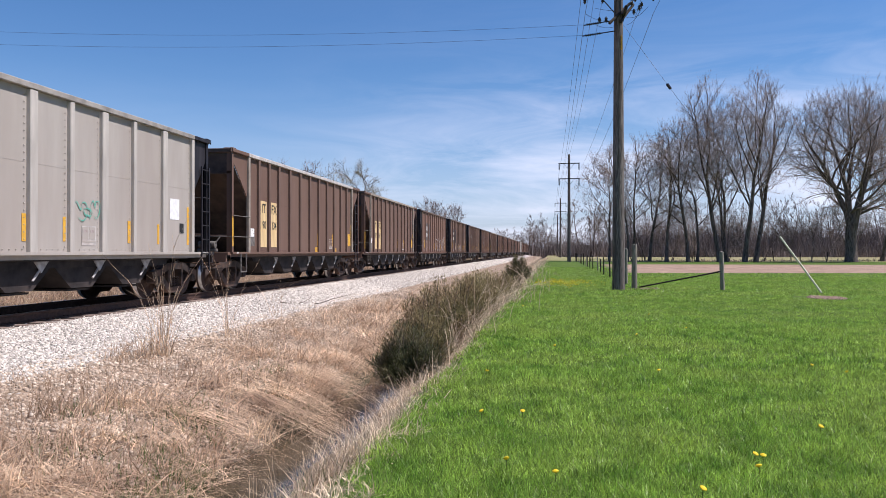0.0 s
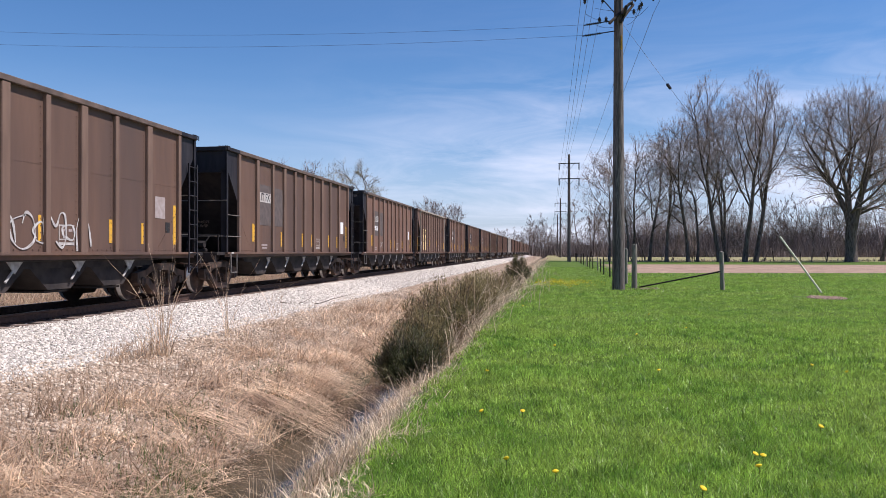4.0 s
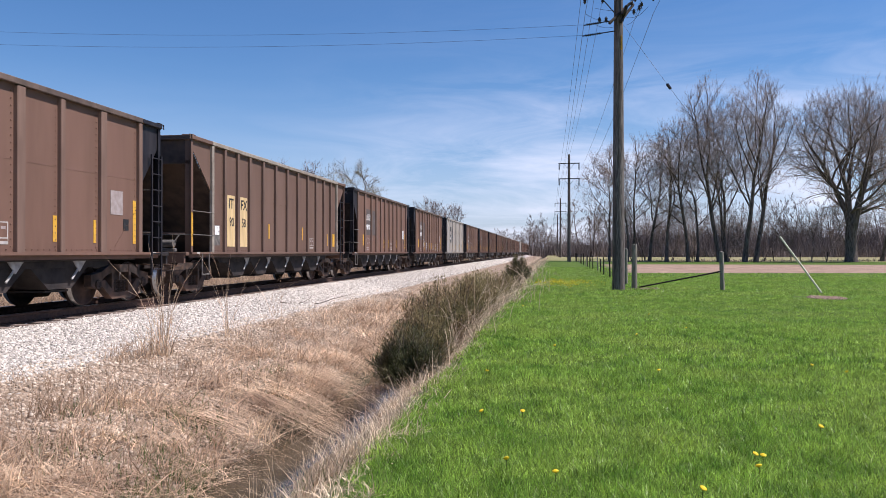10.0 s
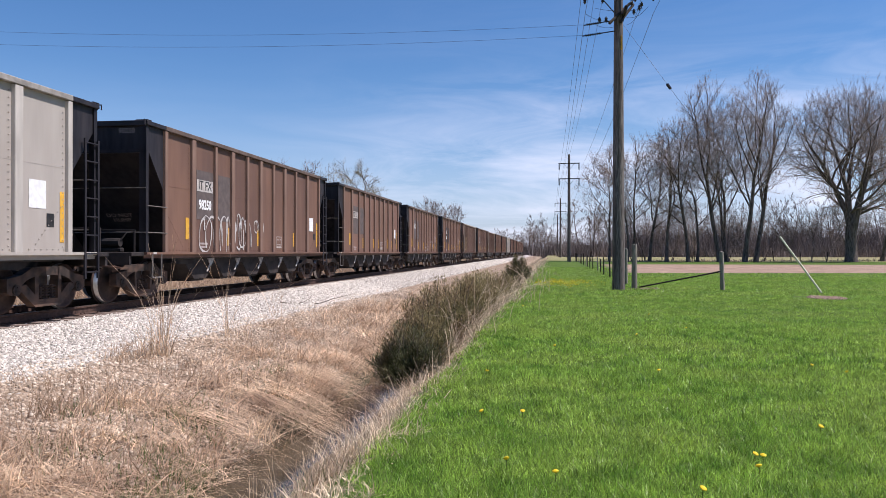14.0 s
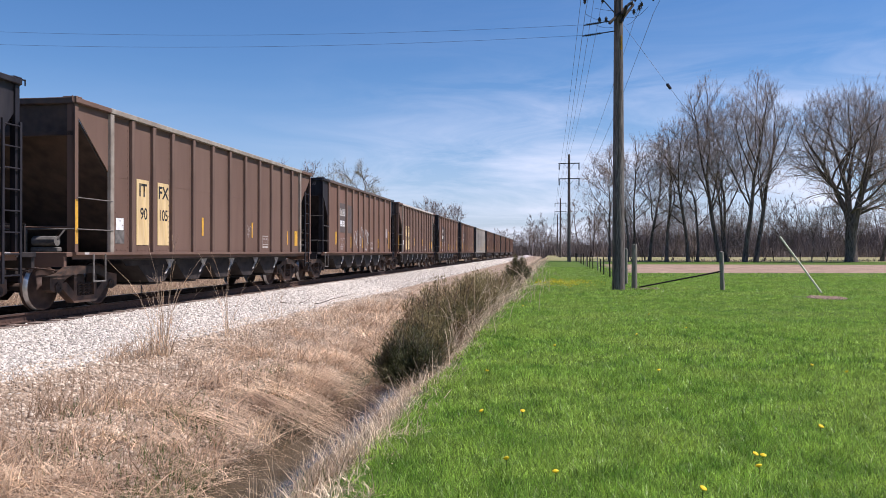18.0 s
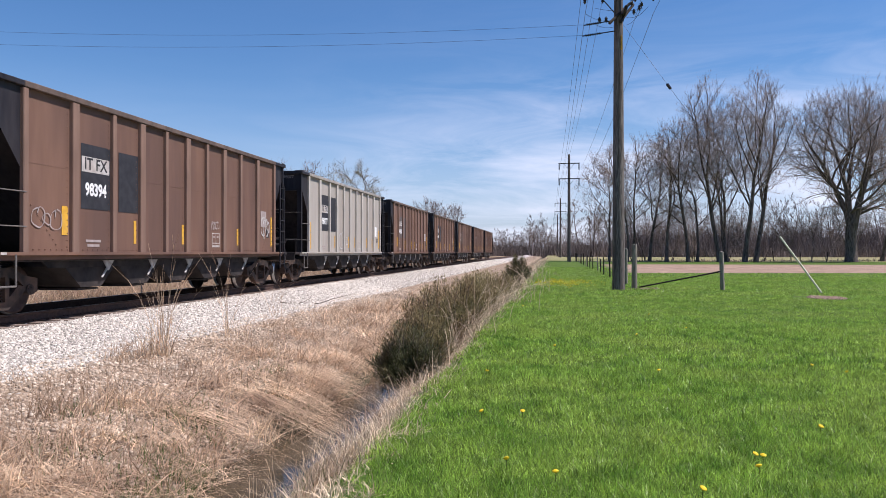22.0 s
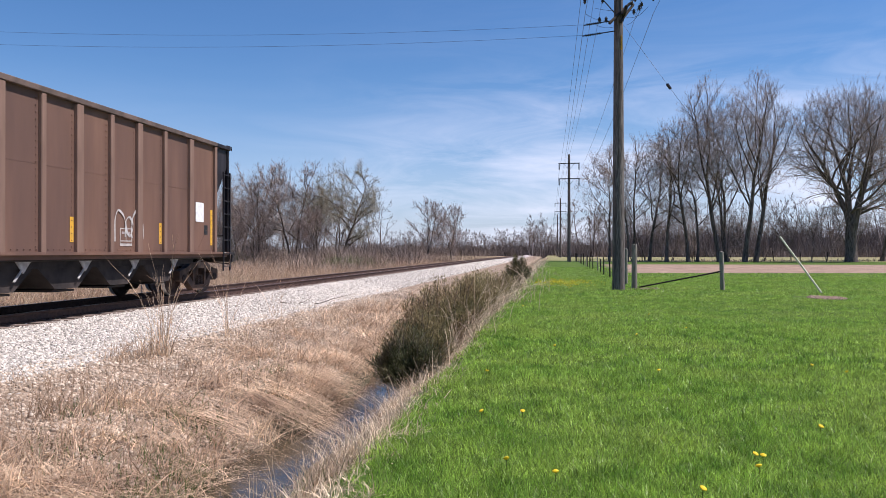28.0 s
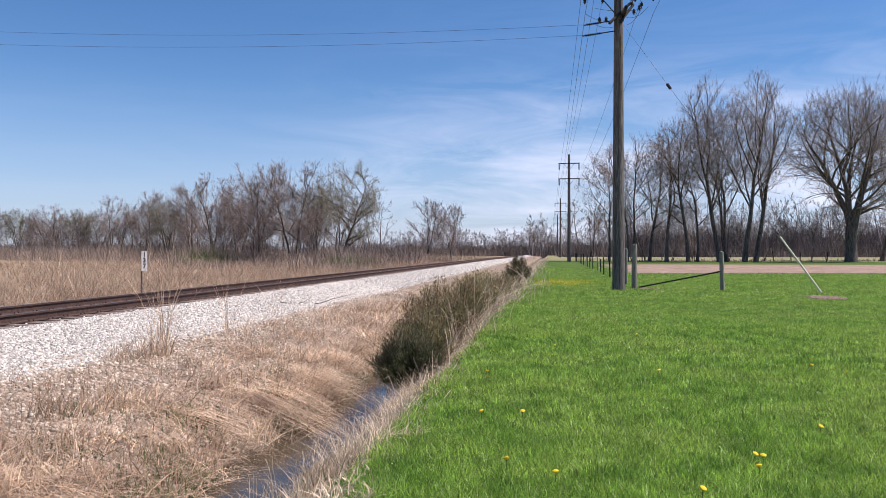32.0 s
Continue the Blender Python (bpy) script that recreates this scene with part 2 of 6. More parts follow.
def ground_material():
    """Lawn, ditch bank, ballast, dead grass and ploughed strip: the covers of the ground, by where they lie."""
    m = bpy.data.materials.new("ground_covers")
    m.use_nodes = True
    n, l = m.node_tree.nodes, m.node_tree.links
    b = n["Principled BSDF"]
    b.inputs["Roughness"].default_value, b.inputs["Specular IOR Level"].default_value = 0.95, 0.1
    co, sep = n.new("ShaderNodeTexCoord"), n.new("ShaderNodeSeparateXYZ")
    l.new(co.outputs["Object"], sep.inputs[0])

    def noise_at(scale, detail=6, rough=0.6):
        t = n.new("ShaderNodeTexNoise")
        t.inputs["Scale"].default_value, t.inputs["Detail"].default_value, t.inputs["Roughness"].default_value = scale, detail, rough
        l.new(co.outputs["Object"], t.inputs["Vector"])
        return t.outputs["Fac"]

    def calc(op, a, c, d=None):
        k = n.new("ShaderNodeMath")
        k.operation = op
        for i, v in enumerate((a, c, d)):
            if v is None:
                continue
            if isinstance(v, (int, float)):
                k.inputs[i].default_value = v
            else:
                l.new(v, k.inputs[i])
        return k.outputs[0]

    def step(v, a, c):
        r = n.new("ShaderNodeMapRange")
        r.interpolation_type = "SMOOTHSTEP"
        r.inputs["From Min"].default_value, r.inputs["From Max"].default_value = a, c
        l.new(v, r.inputs["Value"])
        return r.outputs["Result"]

    def two(c1, c2, fac, lo=0.35, hi=0.65):
        r = n.new("ShaderNodeValToRGB")
        r.color_ramp.elements[0].position, r.color_ramp.elements[0].color = lo, (*c1, 1)
        r.color_ramp.elements[1].position, r.color_ramp.elements[1].color = hi, (*c2, 1)
        l.new(fac, r.inputs["Fac"])
        return r.outputs["Color"]

    def mix(fac, a, c):
        k = n.new("ShaderNodeMixRGB")
        l.new(fac, k.inputs[0])
        l.new(a, k.inputs[1])
        l.new(c, k.inputs[2])
        return k.outputs["Color"]

    fine, mid, wide, far = noise_at(28), noise_at(5), noise_at(0.7), noise_at(0.06)
    x = calc("ADD", sep.outputs["X"], calc("MULTIPLY", calc("SUBTRACT", mid, 0.5), 0.9))
    y = calc("ADD", sep.outputs["Y"], calc("MULTIPLY", calc("SUBTRACT", wide, 0.5), 2.0))
    lawn = mix(step(wide, 0.3, 0.7), two((0.035, 0.07, 0.012), (0.085, 0.14, 0.022), fine), two((0.05, 0.085, 0.015), (0.11, 0.155, 0.03), fine))
    bank = mix(step(fine, 0.52, 0.64), two((0.12, 0.083, 0.058), (0.31, 0.225, 0.158), mid), two((0.38, 0.29, 0.21), (0.55, 0.45, 0.345), wide))
    mud = two((0.05, 0.042, 0.026), (0.1, 0.085, 0.05), mid)
    ballast = mix(step(fine, 0.42, 0.58), two((0.15, 0.13, 0.115), (0.3, 0.265, 0.235), mid), two((0.4, 0.365, 0.33), (0.56, 0.52, 0.475), wide))
    dry = mix(step(wide, 0.35, 0.7), two((0.2, 0.13, 0.08), (0.36, 0.25, 0.16), mid), two((0.16, 0.14, 0.06), (0.3, 0.25, 0.14), mid))
    soil = two((0.2, 0.135, 0.1), (0.34, 0.24, 0.18), wide)
    pale = mix(step(far, 0.4, 0.65), two((0.2, 0.17, 0.08), (0.32, 0.27, 0.16), wide), two((0.13, 0.15, 0.05), (0.2, 0.2, 0.08), wide))
    right_far = mix(step(y, 83.0, 87.0), soil, lawn)
    right_far = mix(step(y, 101.0, 109.0), right_far, pale)
    right = mix(step(calc("SUBTRACT", y, calc("MULTIPLY", sep.outputs["X"], 0.1)), 52.5, 54.0), lawn, right_far)
    strip = step(sep.outputs["X"], 4.6, 6.4)
    right = mix(strip, mix(step(y, 101.0, 125.0), lawn, pale), right)
    c = mix(step(x, -1.75, -1.3), bank, right)
    c = mix(calc("MULTIPLY", step(x, -3.8, -3.5), calc("SUBTRACT", 1.0, step(x, -2.75, -2.45))), c, mud)
    c = mix(step(x, -7.7, -6.7), ballast, c)
    c = mix(step(x, -13.6, -13.0), dry, c)
    l.new(c, b.inputs["Base Color"])
    bu = n.new("ShaderNodeBump")
    bu.inputs["Strength"].default_value, bu.inputs["Distance"].default_value = 0.6, 0.03
    l.new(fine, bu.inputs["Height"])
    l.new(bu.outputs["Normal"], b.inputs["Normal"])
    return m


GROUND = ground_material()

# ---------------------------------------------------------------- building helpers


def part(name, bm, mat, parent, label=""):
    """A bmesh or mesh as one mesh object under a thing or part (or at top level)."""
    if isinstance(bm, bmesh.types.BMesh):
        me = bpy.data.meshes.new(name)
        bm.to_mesh(me)
        bm.free()
    else:
        me = bm
    if mat is not None and not me.materials:
        me.materials.append(mat)
    ob = new(name, me)
    if parent is not None:
        ob.parent = parent
    return tagged(ob, label)


def thing(name, label, category, group="", kind="", at=(0, 0, 0)):
    ob = new(name)
    ob.empty_display_size = 0.2
    ob.location = at
    return tagged(ob, label, category, group, kind)


def tri_mesh(name, v, t, smooth=False):
    """A mesh from arrays of points and triangles."""
    me = bpy.data.meshes.new(name)
    v, t = np.asarray(v, np.float32), np.asarray(t, np.int32)
    me.vertices.add(len(v))
    me.vertices.foreach_set("co", v.ravel())
    me.loops.add(t.size)
    me.loops.foreach_set("vertex_index", t.ravel())
    me.polygons.add(len(t))
    me.polygons.foreach_set("loop_start", np.arange(0, t.size, 3, dtype=np.int32))
    if smooth:
        me.polygons.foreach_set("use_smooth", np.ones(len(t), bool))
    me.update(calc_edges=True)
    return me


def box(bm, x0, x1, y0, y1, z0, z1, bevel=0.0):
    r = bmesh.ops.create_cube(bm, size=1, matrix=Matrix.LocRotScale(((x0 + x1) / 2, (y0 + y1) / 2, (z0 + z1) / 2), None, (abs(x1 - x0), abs(y1 - y0), abs(z1 - z0))))
    if bevel:
        bmesh.ops.bevel(bm, geom=list({e for v in r["verts"] for e in v.link_edges}), offset=bevel, segments=1, affect="EDGES")
    return bm


def rod(bm, p, q, r, n=8, r2=None):
    p, q = Vector(p), Vector(q)
    d = q - p
    m = Matrix.Translation((p + q) / 2) @ d.to_track_quat("Z", "Y").to_matrix().to_4x4()
    bmesh.ops.create_cone(bm, cap_ends=True, segments=n, radius1=r, radius2=r if r2 is None else r2, depth=d.length, matrix=m)
    return bm


def prism(bm, outline, axis, a, b):
    """An outline of pairs, extruded from a to b along an axis: x (pairs y, z), y (pairs x, z) or z (pairs x, y)."""
    def at(p, w):
        return {"x": (w, p[0], p[1]), "y": (p[0], w, p[1]), "z": (p[0], p[1], w)}[axis]
    va, vb = [bm.verts.new(at(p, a)) for p in outline], [bm.verts.new(at(p, b)) for p in outline]
    k = len(outline)
    bm.faces.new(va)
    bm.faces.new(list(reversed(vb)))
    for i in range(k):
        bm.faces.new((va[i], vb[i], vb[(i + 1) % k], va[(i + 1) % k]))
    bmesh.ops.recalc_face_normals(bm, faces=bm.faces)
    return bm


def lathe(bm, prof, n, m=None):
    """Pairs (radius, height) turned round z, then set by m."""
    rings = []
    for r, z in prof:
        ring = []
        for i in range(n):
            p = Vector((r * math.cos(2 * math.pi * i / n), r * math.sin(2 * math.pi * i / n), z))
            ring.append(bm.verts.new(m @ p if m else p))
        rings.append(ring)
    for a, b in zip(rings, rings[1:]):
        for i in range(n):
            bm.faces.new((a[i], a[(i + 1) % n], b[(i + 1) % n], b[i]))
    bm.faces.new(list(reversed(rings[0])))
    bm.faces.new(rings[-1])
    return bm


class Tubes:
    """Tapered tubes gathered in one pair of arrays."""

    def __init__(self):
        self.v, self.t, self.n = [], [], 0

    def add(self, pts, rad, sides):
        pts, rad = np.asarray(pts, float), np.asarray(rad, float)
        k = len(pts)
        d = np.gradient(pts, axis=0)
        d /= np.linalg.norm(d, axis=1)[:, None] + 1e-9
        ref = np.array([0.3, 0.9, 0.1]) if abs(d[0][2]) > 0.7 else np.array([0, 0, 1.0])
        s = np.cross(d, ref)
        s /= np.linalg.norm(s, axis=1)[:, None] + 1e-9
        u = np.cross(s, d)
        a = np.arange(sides) * 2 * np.pi / sides
        ring = pts[:, None] + rad[:, None, None] * (np.cos(a)[None, :, None] * s[:, None] + np.sin(a)[None, :, None] * u[:, None])
        self.v.append(ring.reshape(-1, 3))
        i, j = np.meshgrid(np.arange(k - 1), np.arange(sides), indexing="ij")
        p0, p1 = i * sides + j, i * sides + (j + 1) % sides
        q0, q1 = p0 + sides, p1 + sides
        self.t.append(np.stack([np.stack([p0, p1, q1], -1), np.stack([p0, q1, q0], -1)], 2).reshape(-1, 3) + self.n)
        self.n += k * sides

    def mesh(self, name, smooth=True):
        return tri_mesh(name, np.concatenate(self.v), np.concatenate(self.t), smooth)


def strips(base, up, bend, length, width, side, k=2):
    """Tapered blades: from base along up * length, bowed by bend, k pieces each. Returns points and triangles."""
    n = len(base)
    rows = []
    for j in range(k):
        s = j / k
        c = base + length[:, None] * (up * s + bend * s * s)
        w = (width * (1 - 0.6 * s))[:, None] * side
        rows += [c - w, c + w]
    rows.append(base + length[:, None] * (up + bend))
    v = np.stack(rows, 1)
    m = 2 * k + 1
    t = []
    for j in range(k - 1):
        t += [(2 * j, 2 * j + 1, 2 * j + 3), (2 * j, 2 * j + 3, 2 * j + 2)]
    t.append((2 * k - 2, 2 * k - 1, 2 * k))
    t = np.asarray(t)[None] + (np.arange(n) * m)[:, None, None]
    return v.reshape(-1, 3), t.reshape(-1, 3)


def joined(pieces):
    v, t, n = [], [], 0
    for a, b in pieces:
        v.append(a)
        t.append(b + n)
        n += len(a)
    return np.concatenate(v), np.concatenate(t)


def flat_dirs(rng, n):
    a = rng.uniform(0, 2 * np.pi, n)
    return np.stack([np.cos(a), np.sin(a), np.zeros(n)], 1)


def blades(rng, x, y, z, height, width, lean=0.35, bow=0.4, k=2, drift=(0, 0, 0)):
    n = len(x)
    d = flat_dirs(rng, n)
    up = d * rng.uniform(0, lean, n)[:, None] + np.array([0, 0, 1.0]) + np.asarray(drift)
    up /= np.linalg.norm(up, axis=1)[:, None]
    bend = flat_dirs(rng, n) * rng.uniform(0, bow, n)[:, None] - np.array([0, 0, 1.0]) * rng.uniform(0, bow * 0.5, n)[:, None] + np.asarray(drift) * 0.5
    return strips(np.stack([x, y, z], 1), up, bend, height, width, flat_dirs(rng, n), k)


def text_mesh(words, size, mat, bold=0.0, stand=True):
    """Words in the built-in font as a flat mesh, centred; standing, they are read from +x with +y to the right."""
    c = bpy.data.curves.new("lettering", "FONT")
    c.body, c.size, c.align_x, c.align_y = words, size, "CENTER", "CENTER"
    c.offset, c.resolution_u = bold, 3
    tmp = new("lettering", c)
    bpy.context.view_layer.update()
    me = bpy.data.meshes.new_from_object(tmp.evaluated_get(bpy.context.evaluated_depsgraph_get()))
    bpy.data.objects.remove(tmp)
    if stand:
        me.transform(Matrix(((0, 0, 1, 0), (1, 0, 0, 0), (0, 1, 0, 0), (0, 0, 0, 1))))
    me.materials.clear()
    me.materials.append(mat)
    return me

# ---------------------------------------------------------------- ground, water, track
TRACK_X, RAIL_Z, GAUGE = -10.55, 0.354, 1.505
PROFILE_X = (-4000, -120, -60, -30, -17, -14.6, -12.9, -12.4, -8.9, -8.5, -7.0, -5.5, -4.2, -3.85, -3.55, -3.25, -2.85, -2.6, -2.15, -1.65, -1.3, -0.9, 4000)
PROFILE_Z = (0.0, 0.0, -0.1, -0.25, -0.3, -0.22, 0.1, 0.15, 0.15, 0.1, -0.22, -0.32, -0.46, -0.66, -0.88, -1.06, -1.1, -1.02, -0.72, -0.26, -0.03, 0.0, 0.0)


def ground_z(x, y):
    """Height of the ground: lawn, ditch, bank, ballast bed, field."""
    x, y = np.asarray(x, float), np.asarray(y, float)
    near = np.clip((x + 7.0) / 2.5, 0, 1) * np.clip((-1.0 - x) / 0.8, 0, 1)
    shift = near * (0.13 * np.sin(0.6 * y + 0.4) + 0.07 * np.sin(1.9 * y + 1.2))
    z = np.interp(x - shift, PROFILE_X, PROFILE_Z)
    rough = np.sin(2.1 * x + 1.3 * y) * np.sin(1.7 * y - 0.9 * x + 0.6) + 0.6 * np.sin(5.3 * x - 3.1 * y) * np.sin(4.3 * y + 2.2 * x)
    bank = np.clip((x + 7.4) / 0.8, 0, 1) * np.clip((-1.5 - x) / 0.4, 0, 1)
    lawn = np.clip((x + 0.8) / 1.5, 0, 1) * np.exp(-((y - 12) / 40) ** 2)
    swale = -0.16 * np.exp(-((y - 19 + 0.25 * (x - 6)) / 3.0) ** 2) * np.clip((x - 2.0) / 3.0, 0, 1)
    rise = 0.2 * np.clip((y - 40) / 70, 0, 1) * np.clip((x + 1.2) / 1.0, 0, 1) * np.clip((300 - y) / 150, 0, 1)
    return z + rough * (0.035 * bank + 0.016 * lawn) + swale + rise


def build_ground():
    xs = np.unique(np.concatenate([-np.geomspace(16, 4000, 26), np.arange(-16, -8, 0.25), np.arange(-8, -0.8, 0.12), np.arange(-0.8, 14, 0.4), np.geomspace(14, 4000, 26)]))
    ys = np.unique(np.concatenate([-np.geomspace(2, 1500, 16), np.arange(-2, 30, 0.2), np.arange(30, 80, 0.8), np.geomspace(80, 4500, 40)]))
    gx, gy = np.meshgrid(xs, ys, indexing="ij")
    v = np.stack([gx, gy, ground_z(gx, gy)], -1).reshape(-1, 3)
    i, j = np.meshgrid(np.arange(len(xs) - 1), np.arange(len(ys) - 1), indexing="ij")
    a = i * len(ys) + j
    b, c, d = a + len(ys), a + len(ys) + 1, a + 1
    t = np.stack([np.stack([a, b, c], -1), np.stack([a, c, d], -1)], 2).reshape(-1, 3)
    ob = part("ground", tri_mesh("ground", v, t, True), GROUND, None)
    tagged(ob, "flat rural ground with mown lawn, ditch banks, ballast and fields", "ground", kind="structure")
    bm = bmesh.new()
    box(bm, -4.4, -1.6, -6, 75, -1.2, -0.93)
    tagged(part("water", bm, WATER, None), "still muddy water standing in the trackside ditch", "water", kind="structure")


def build_track():
    track = thing("railway_track", "single railway track with rusty rails on dark wooden ties", "railway track", kind="structure")
    head, z0 = 0.037, RAIL_Z - 0.172
    prof = [(-0.07, z0), (0.07, z0), (0.07, z0 + 0.012), (0.012, z0 + 0.03), (0.009, z0 + 0.125), (head, z0 + 0.138), (head, z0 + 0.165), (head - 0.008, z0 + 0.171),
            (-head + 0.008, z0 + 0.171), (-head, z0 + 0.165), (-head, z0 + 0.138), (-0.009, z0 + 0.125), (-0.012, z0 + 0.03), (-0.07, z0 + 0.012)]
    bm = bmesh.new()
    prism(bm, prof, "y", -560, 1200)
    rail = bpy.data.meshes.new("rail")
    bm.to_mesh(rail)
    bm.free()
    bm = bmesh.new()
    box(bm, -head + 0.006, head - 0.006, -560, 1200, RAIL_Z - 0.0005, RAIL_Z + 0.001)
    top = bpy.data.meshes.new("running_surface")
    bm.to_mesh(top)
    bm.free()
    for s in (-1, 1):
        r = part("rail", rail, RAIL, track, "rusty steel rail")
        r.location.x = TRACK_X + s * GAUGE / 2
        part("running_surface", top, RAILTOP, r, "worn steel running surface")
    rng = np.random.default_rng(3)
    shapes = []
    for k in range(5):
        bm = bmesh.new()
        box(bm, -1.3 + 0.03 * rng.uniform(-1, 1), 1.3 + 0.04 * rng.uniform(-1, 1), -0.115, 0.115, -0.17, 0.0, 0.012)
        me = bpy.data.meshes.new("tie")
        bm.to_mesh(me)
        bm.free()
        shapes.append(me)
    bm = bmesh.new()
    box(bm, -0.09, 0.09, -0.1, 0.1, 0, 0.012)
    for sx in (-1, 1):
        for sy in (-1, 1):
            box(bm, sx * 0.076 - 0.012, sx * 0.076 + 0.012, sy * 0.06 - 0.012, sy * 0.06 + 0.012, 0.01, 0.04)
    plate = bpy.data.meshes.new("tie_plate")
    bm.to_mesh(plate)
    bm.free()
    y, rest = -4.0, []
    for i in range(520):
        ty = y + i * 0.535 + rng.uniform(-0.03, 0.03)
        if ty < 62:
            t = part("tie", shapes[i % 5], TIE, track)
            t.matrix_basis = pose(TRACK_X + rng.uniform(-0.05, 0.05), ty, z0 - 0.002, 0, 0, rng.uniform(-1.2, 1.2))
            if 6 < ty < 40:
                for s in (-1, 1):
                    p = part("tie_plate", plate, RAIL, t)
                    p.location = (s * GAUGE / 2, 0, 0)
        else:
            rest.append(ty)
    bm = bmesh.new()
    for ty in rest:
        box(bm, TRACK_X - 1.3, TRACK_X + 1.3, ty - 0.115, ty + 0.115, z0 - 0.17, z0 - 0.002)
    tagged(part("distant_ties", bm, TIE, track, "dark wooden ties running into the distance"), kind="stuff")


def rocks(rng, x, y, size, sink=0.35):
    """Broken stones: jittered blocks, turned and flattened at random, on the ground."""
    n = len(x)
    cube = np.array([(a, b, c) for a in (-1, 1) for b in (-1, 1) for c in (-1, 1)], float) * 0.5
    tri = np.array([(0, 1, 3), (0, 3, 2), (4, 6, 7), (4, 7, 5), (0, 4, 5), (0, 5, 1), (2, 3, 7), (2, 7, 6), (0, 2, 6), (0, 6, 4), (1, 5, 7), (1, 7, 3)])
    p = cube[None] * (1 + rng.uniform(-0.42, 0.3, (n, 8, 3)))
    p *= np.stack([rng.uniform(0.75, 1.3, n), rng.uniform(0.75, 1.3, n), rng.uniform(0.35, 0.75, n)], 1)[:, None] * size[:, None, None]
    q = rng.normal(size=(n, 4)) * np.array([1, 0.35, 0.35, 1.0])
    q /= np.linalg.norm(q, axis=1)[:, None]
    w, u = q[:, :1], q[:, 1:]
    u3, w3 = u[:, None].repeat(8, 1), w[:, None]
    p = p + 2 * np.cross(u3, np.cross(u3, p) + w3 * p)
    p += np.stack([x, y, ground_z(x, y) + size * (0.4 - sink)], 1)[:, None]
    t = tri[None] + (np.arange(n) * 8)[:, None, None]
    return p.reshape(-1, 3), t.reshape(-1, 3)


def along(rng, n, y0, y1, p=1.0):
    """Places along the track, thinning out with distance."""
    return y0 + (y1 - y0) * rng.uniform(0, 1, n) ** p


def build_stones():
    rng = np.random.default_rng(11)
    n = 46000
    y = along(rng, n, 7, 34, 1.4)
    x = -9.35 + rng.uniform(0, 2.3, n)
    x = np.where(rng.uniform(0, 1, n) < 0.05, x + rng.uniform(0, 0.6, n), x)
    m1 = rocks(rng, x, y, rng.uniform(0.018, 0.052, n) * (0.85 + y / 90))
    n2 = 14000
    y2 = along(rng, n2, 30, 130, 1.8)
    m2 = rocks(rng, -9.3 + rng.uniform(0, 2.35, n2), y2, rng.uniform(0.035, 0.075, n2) * (1 + (y2 - 30) / 90))
    n3 = 3500
    m3 = rocks(rng, TRACK_X + rng.uniform(-1.7, 1.3, n3), along(rng, n3, 6, 60, 1.5), rng.uniform(0.03, 0.06, n3), 0.5)
    tagged(part("ballast_stones", tri_mesh("ballast_stones", *joined([m1, m2, m3])), STONE, None),
           "white crushed limestone ballast beside the track", "ballast", kind="stuff")
    n = 26000
    y = along(rng, n, 4.5, 34, 1.5)
    x = -7.4 + 3.9 * rng.uniform(0, 1, n) ** 1.4
    tagged(part("bank_gravel", tri_mesh("bank_gravel", *rocks(rng, x, y, rng.uniform(0.016, 0.055, n) * rng.uniform(0.6, 1.2, n), 0.42)), STONEDIRTY, None),
           "dirt-stained gravel spilt down the ditch bank", "gravel", kind="stuff")


build_ground()
build_track()
build_stones()

# ---------------------------------------------------------------- the train
CAR_L, HALF = 15.497, 1.60
POSTS_A = (-5.94, -4.55, -3.25, -2.15, -1.08, -0.02, 1.06, 2.13, 3.25, 4.55, 5.94)
POSTS_B = (-5.94, -5.14, -4.26, -3.38, -2.3, -1.2, -0.1, 1.0, 2.1, 3.12, 4.12, 5.08, 5.93)
CACHE, STATE = {}, {"kind": "A"}
# rusty brown, darkened: the shade of the recessed car ends is in the colour
RUSTSHADED = material("shaded_rusty_end_paint", (0.05, 0.036, 0.032), (0.085, 0.06, 0.05), 4, 0.8, bump=0.1, c3=(0.12, 0.08, 0.06), scale3=1.0)


def cached(key, mat, build):
    """One mesh for each shape and material, shared by all the cars."""
    k = (STATE["kind"], key, mat.name)
    if k not in CACHE:
        bm = bmesh.new()
        build(bm)
        me = bpy.data.meshes.new(key)
        bm.to_mesh(me)
        bm.free()
        me.materials.append(mat)
        CACHE[k] = me
    return CACHE[k]


def piece(name, key, mat, parent, build, at=None, label=""):
    ob = part(name, cached(key, mat, build), mat, parent, label)
    if at is not None:
        ob.matrix_basis = at
    return ob


def rivets(bm, spots, r=0.019):
    for x, y, z, s in spots:
        tip = bm.verts.new((x + s * r * 0.9, y, z))
        ring = [bm.verts.new((x, y + r * math.cos(a), z + r * math.sin(a))) for a in (0.8, 2.36, 3.93, 5.5)]
        for i in range(4):
            bm.faces.new((ring[i], ring[(i + 1) % 4], tip))


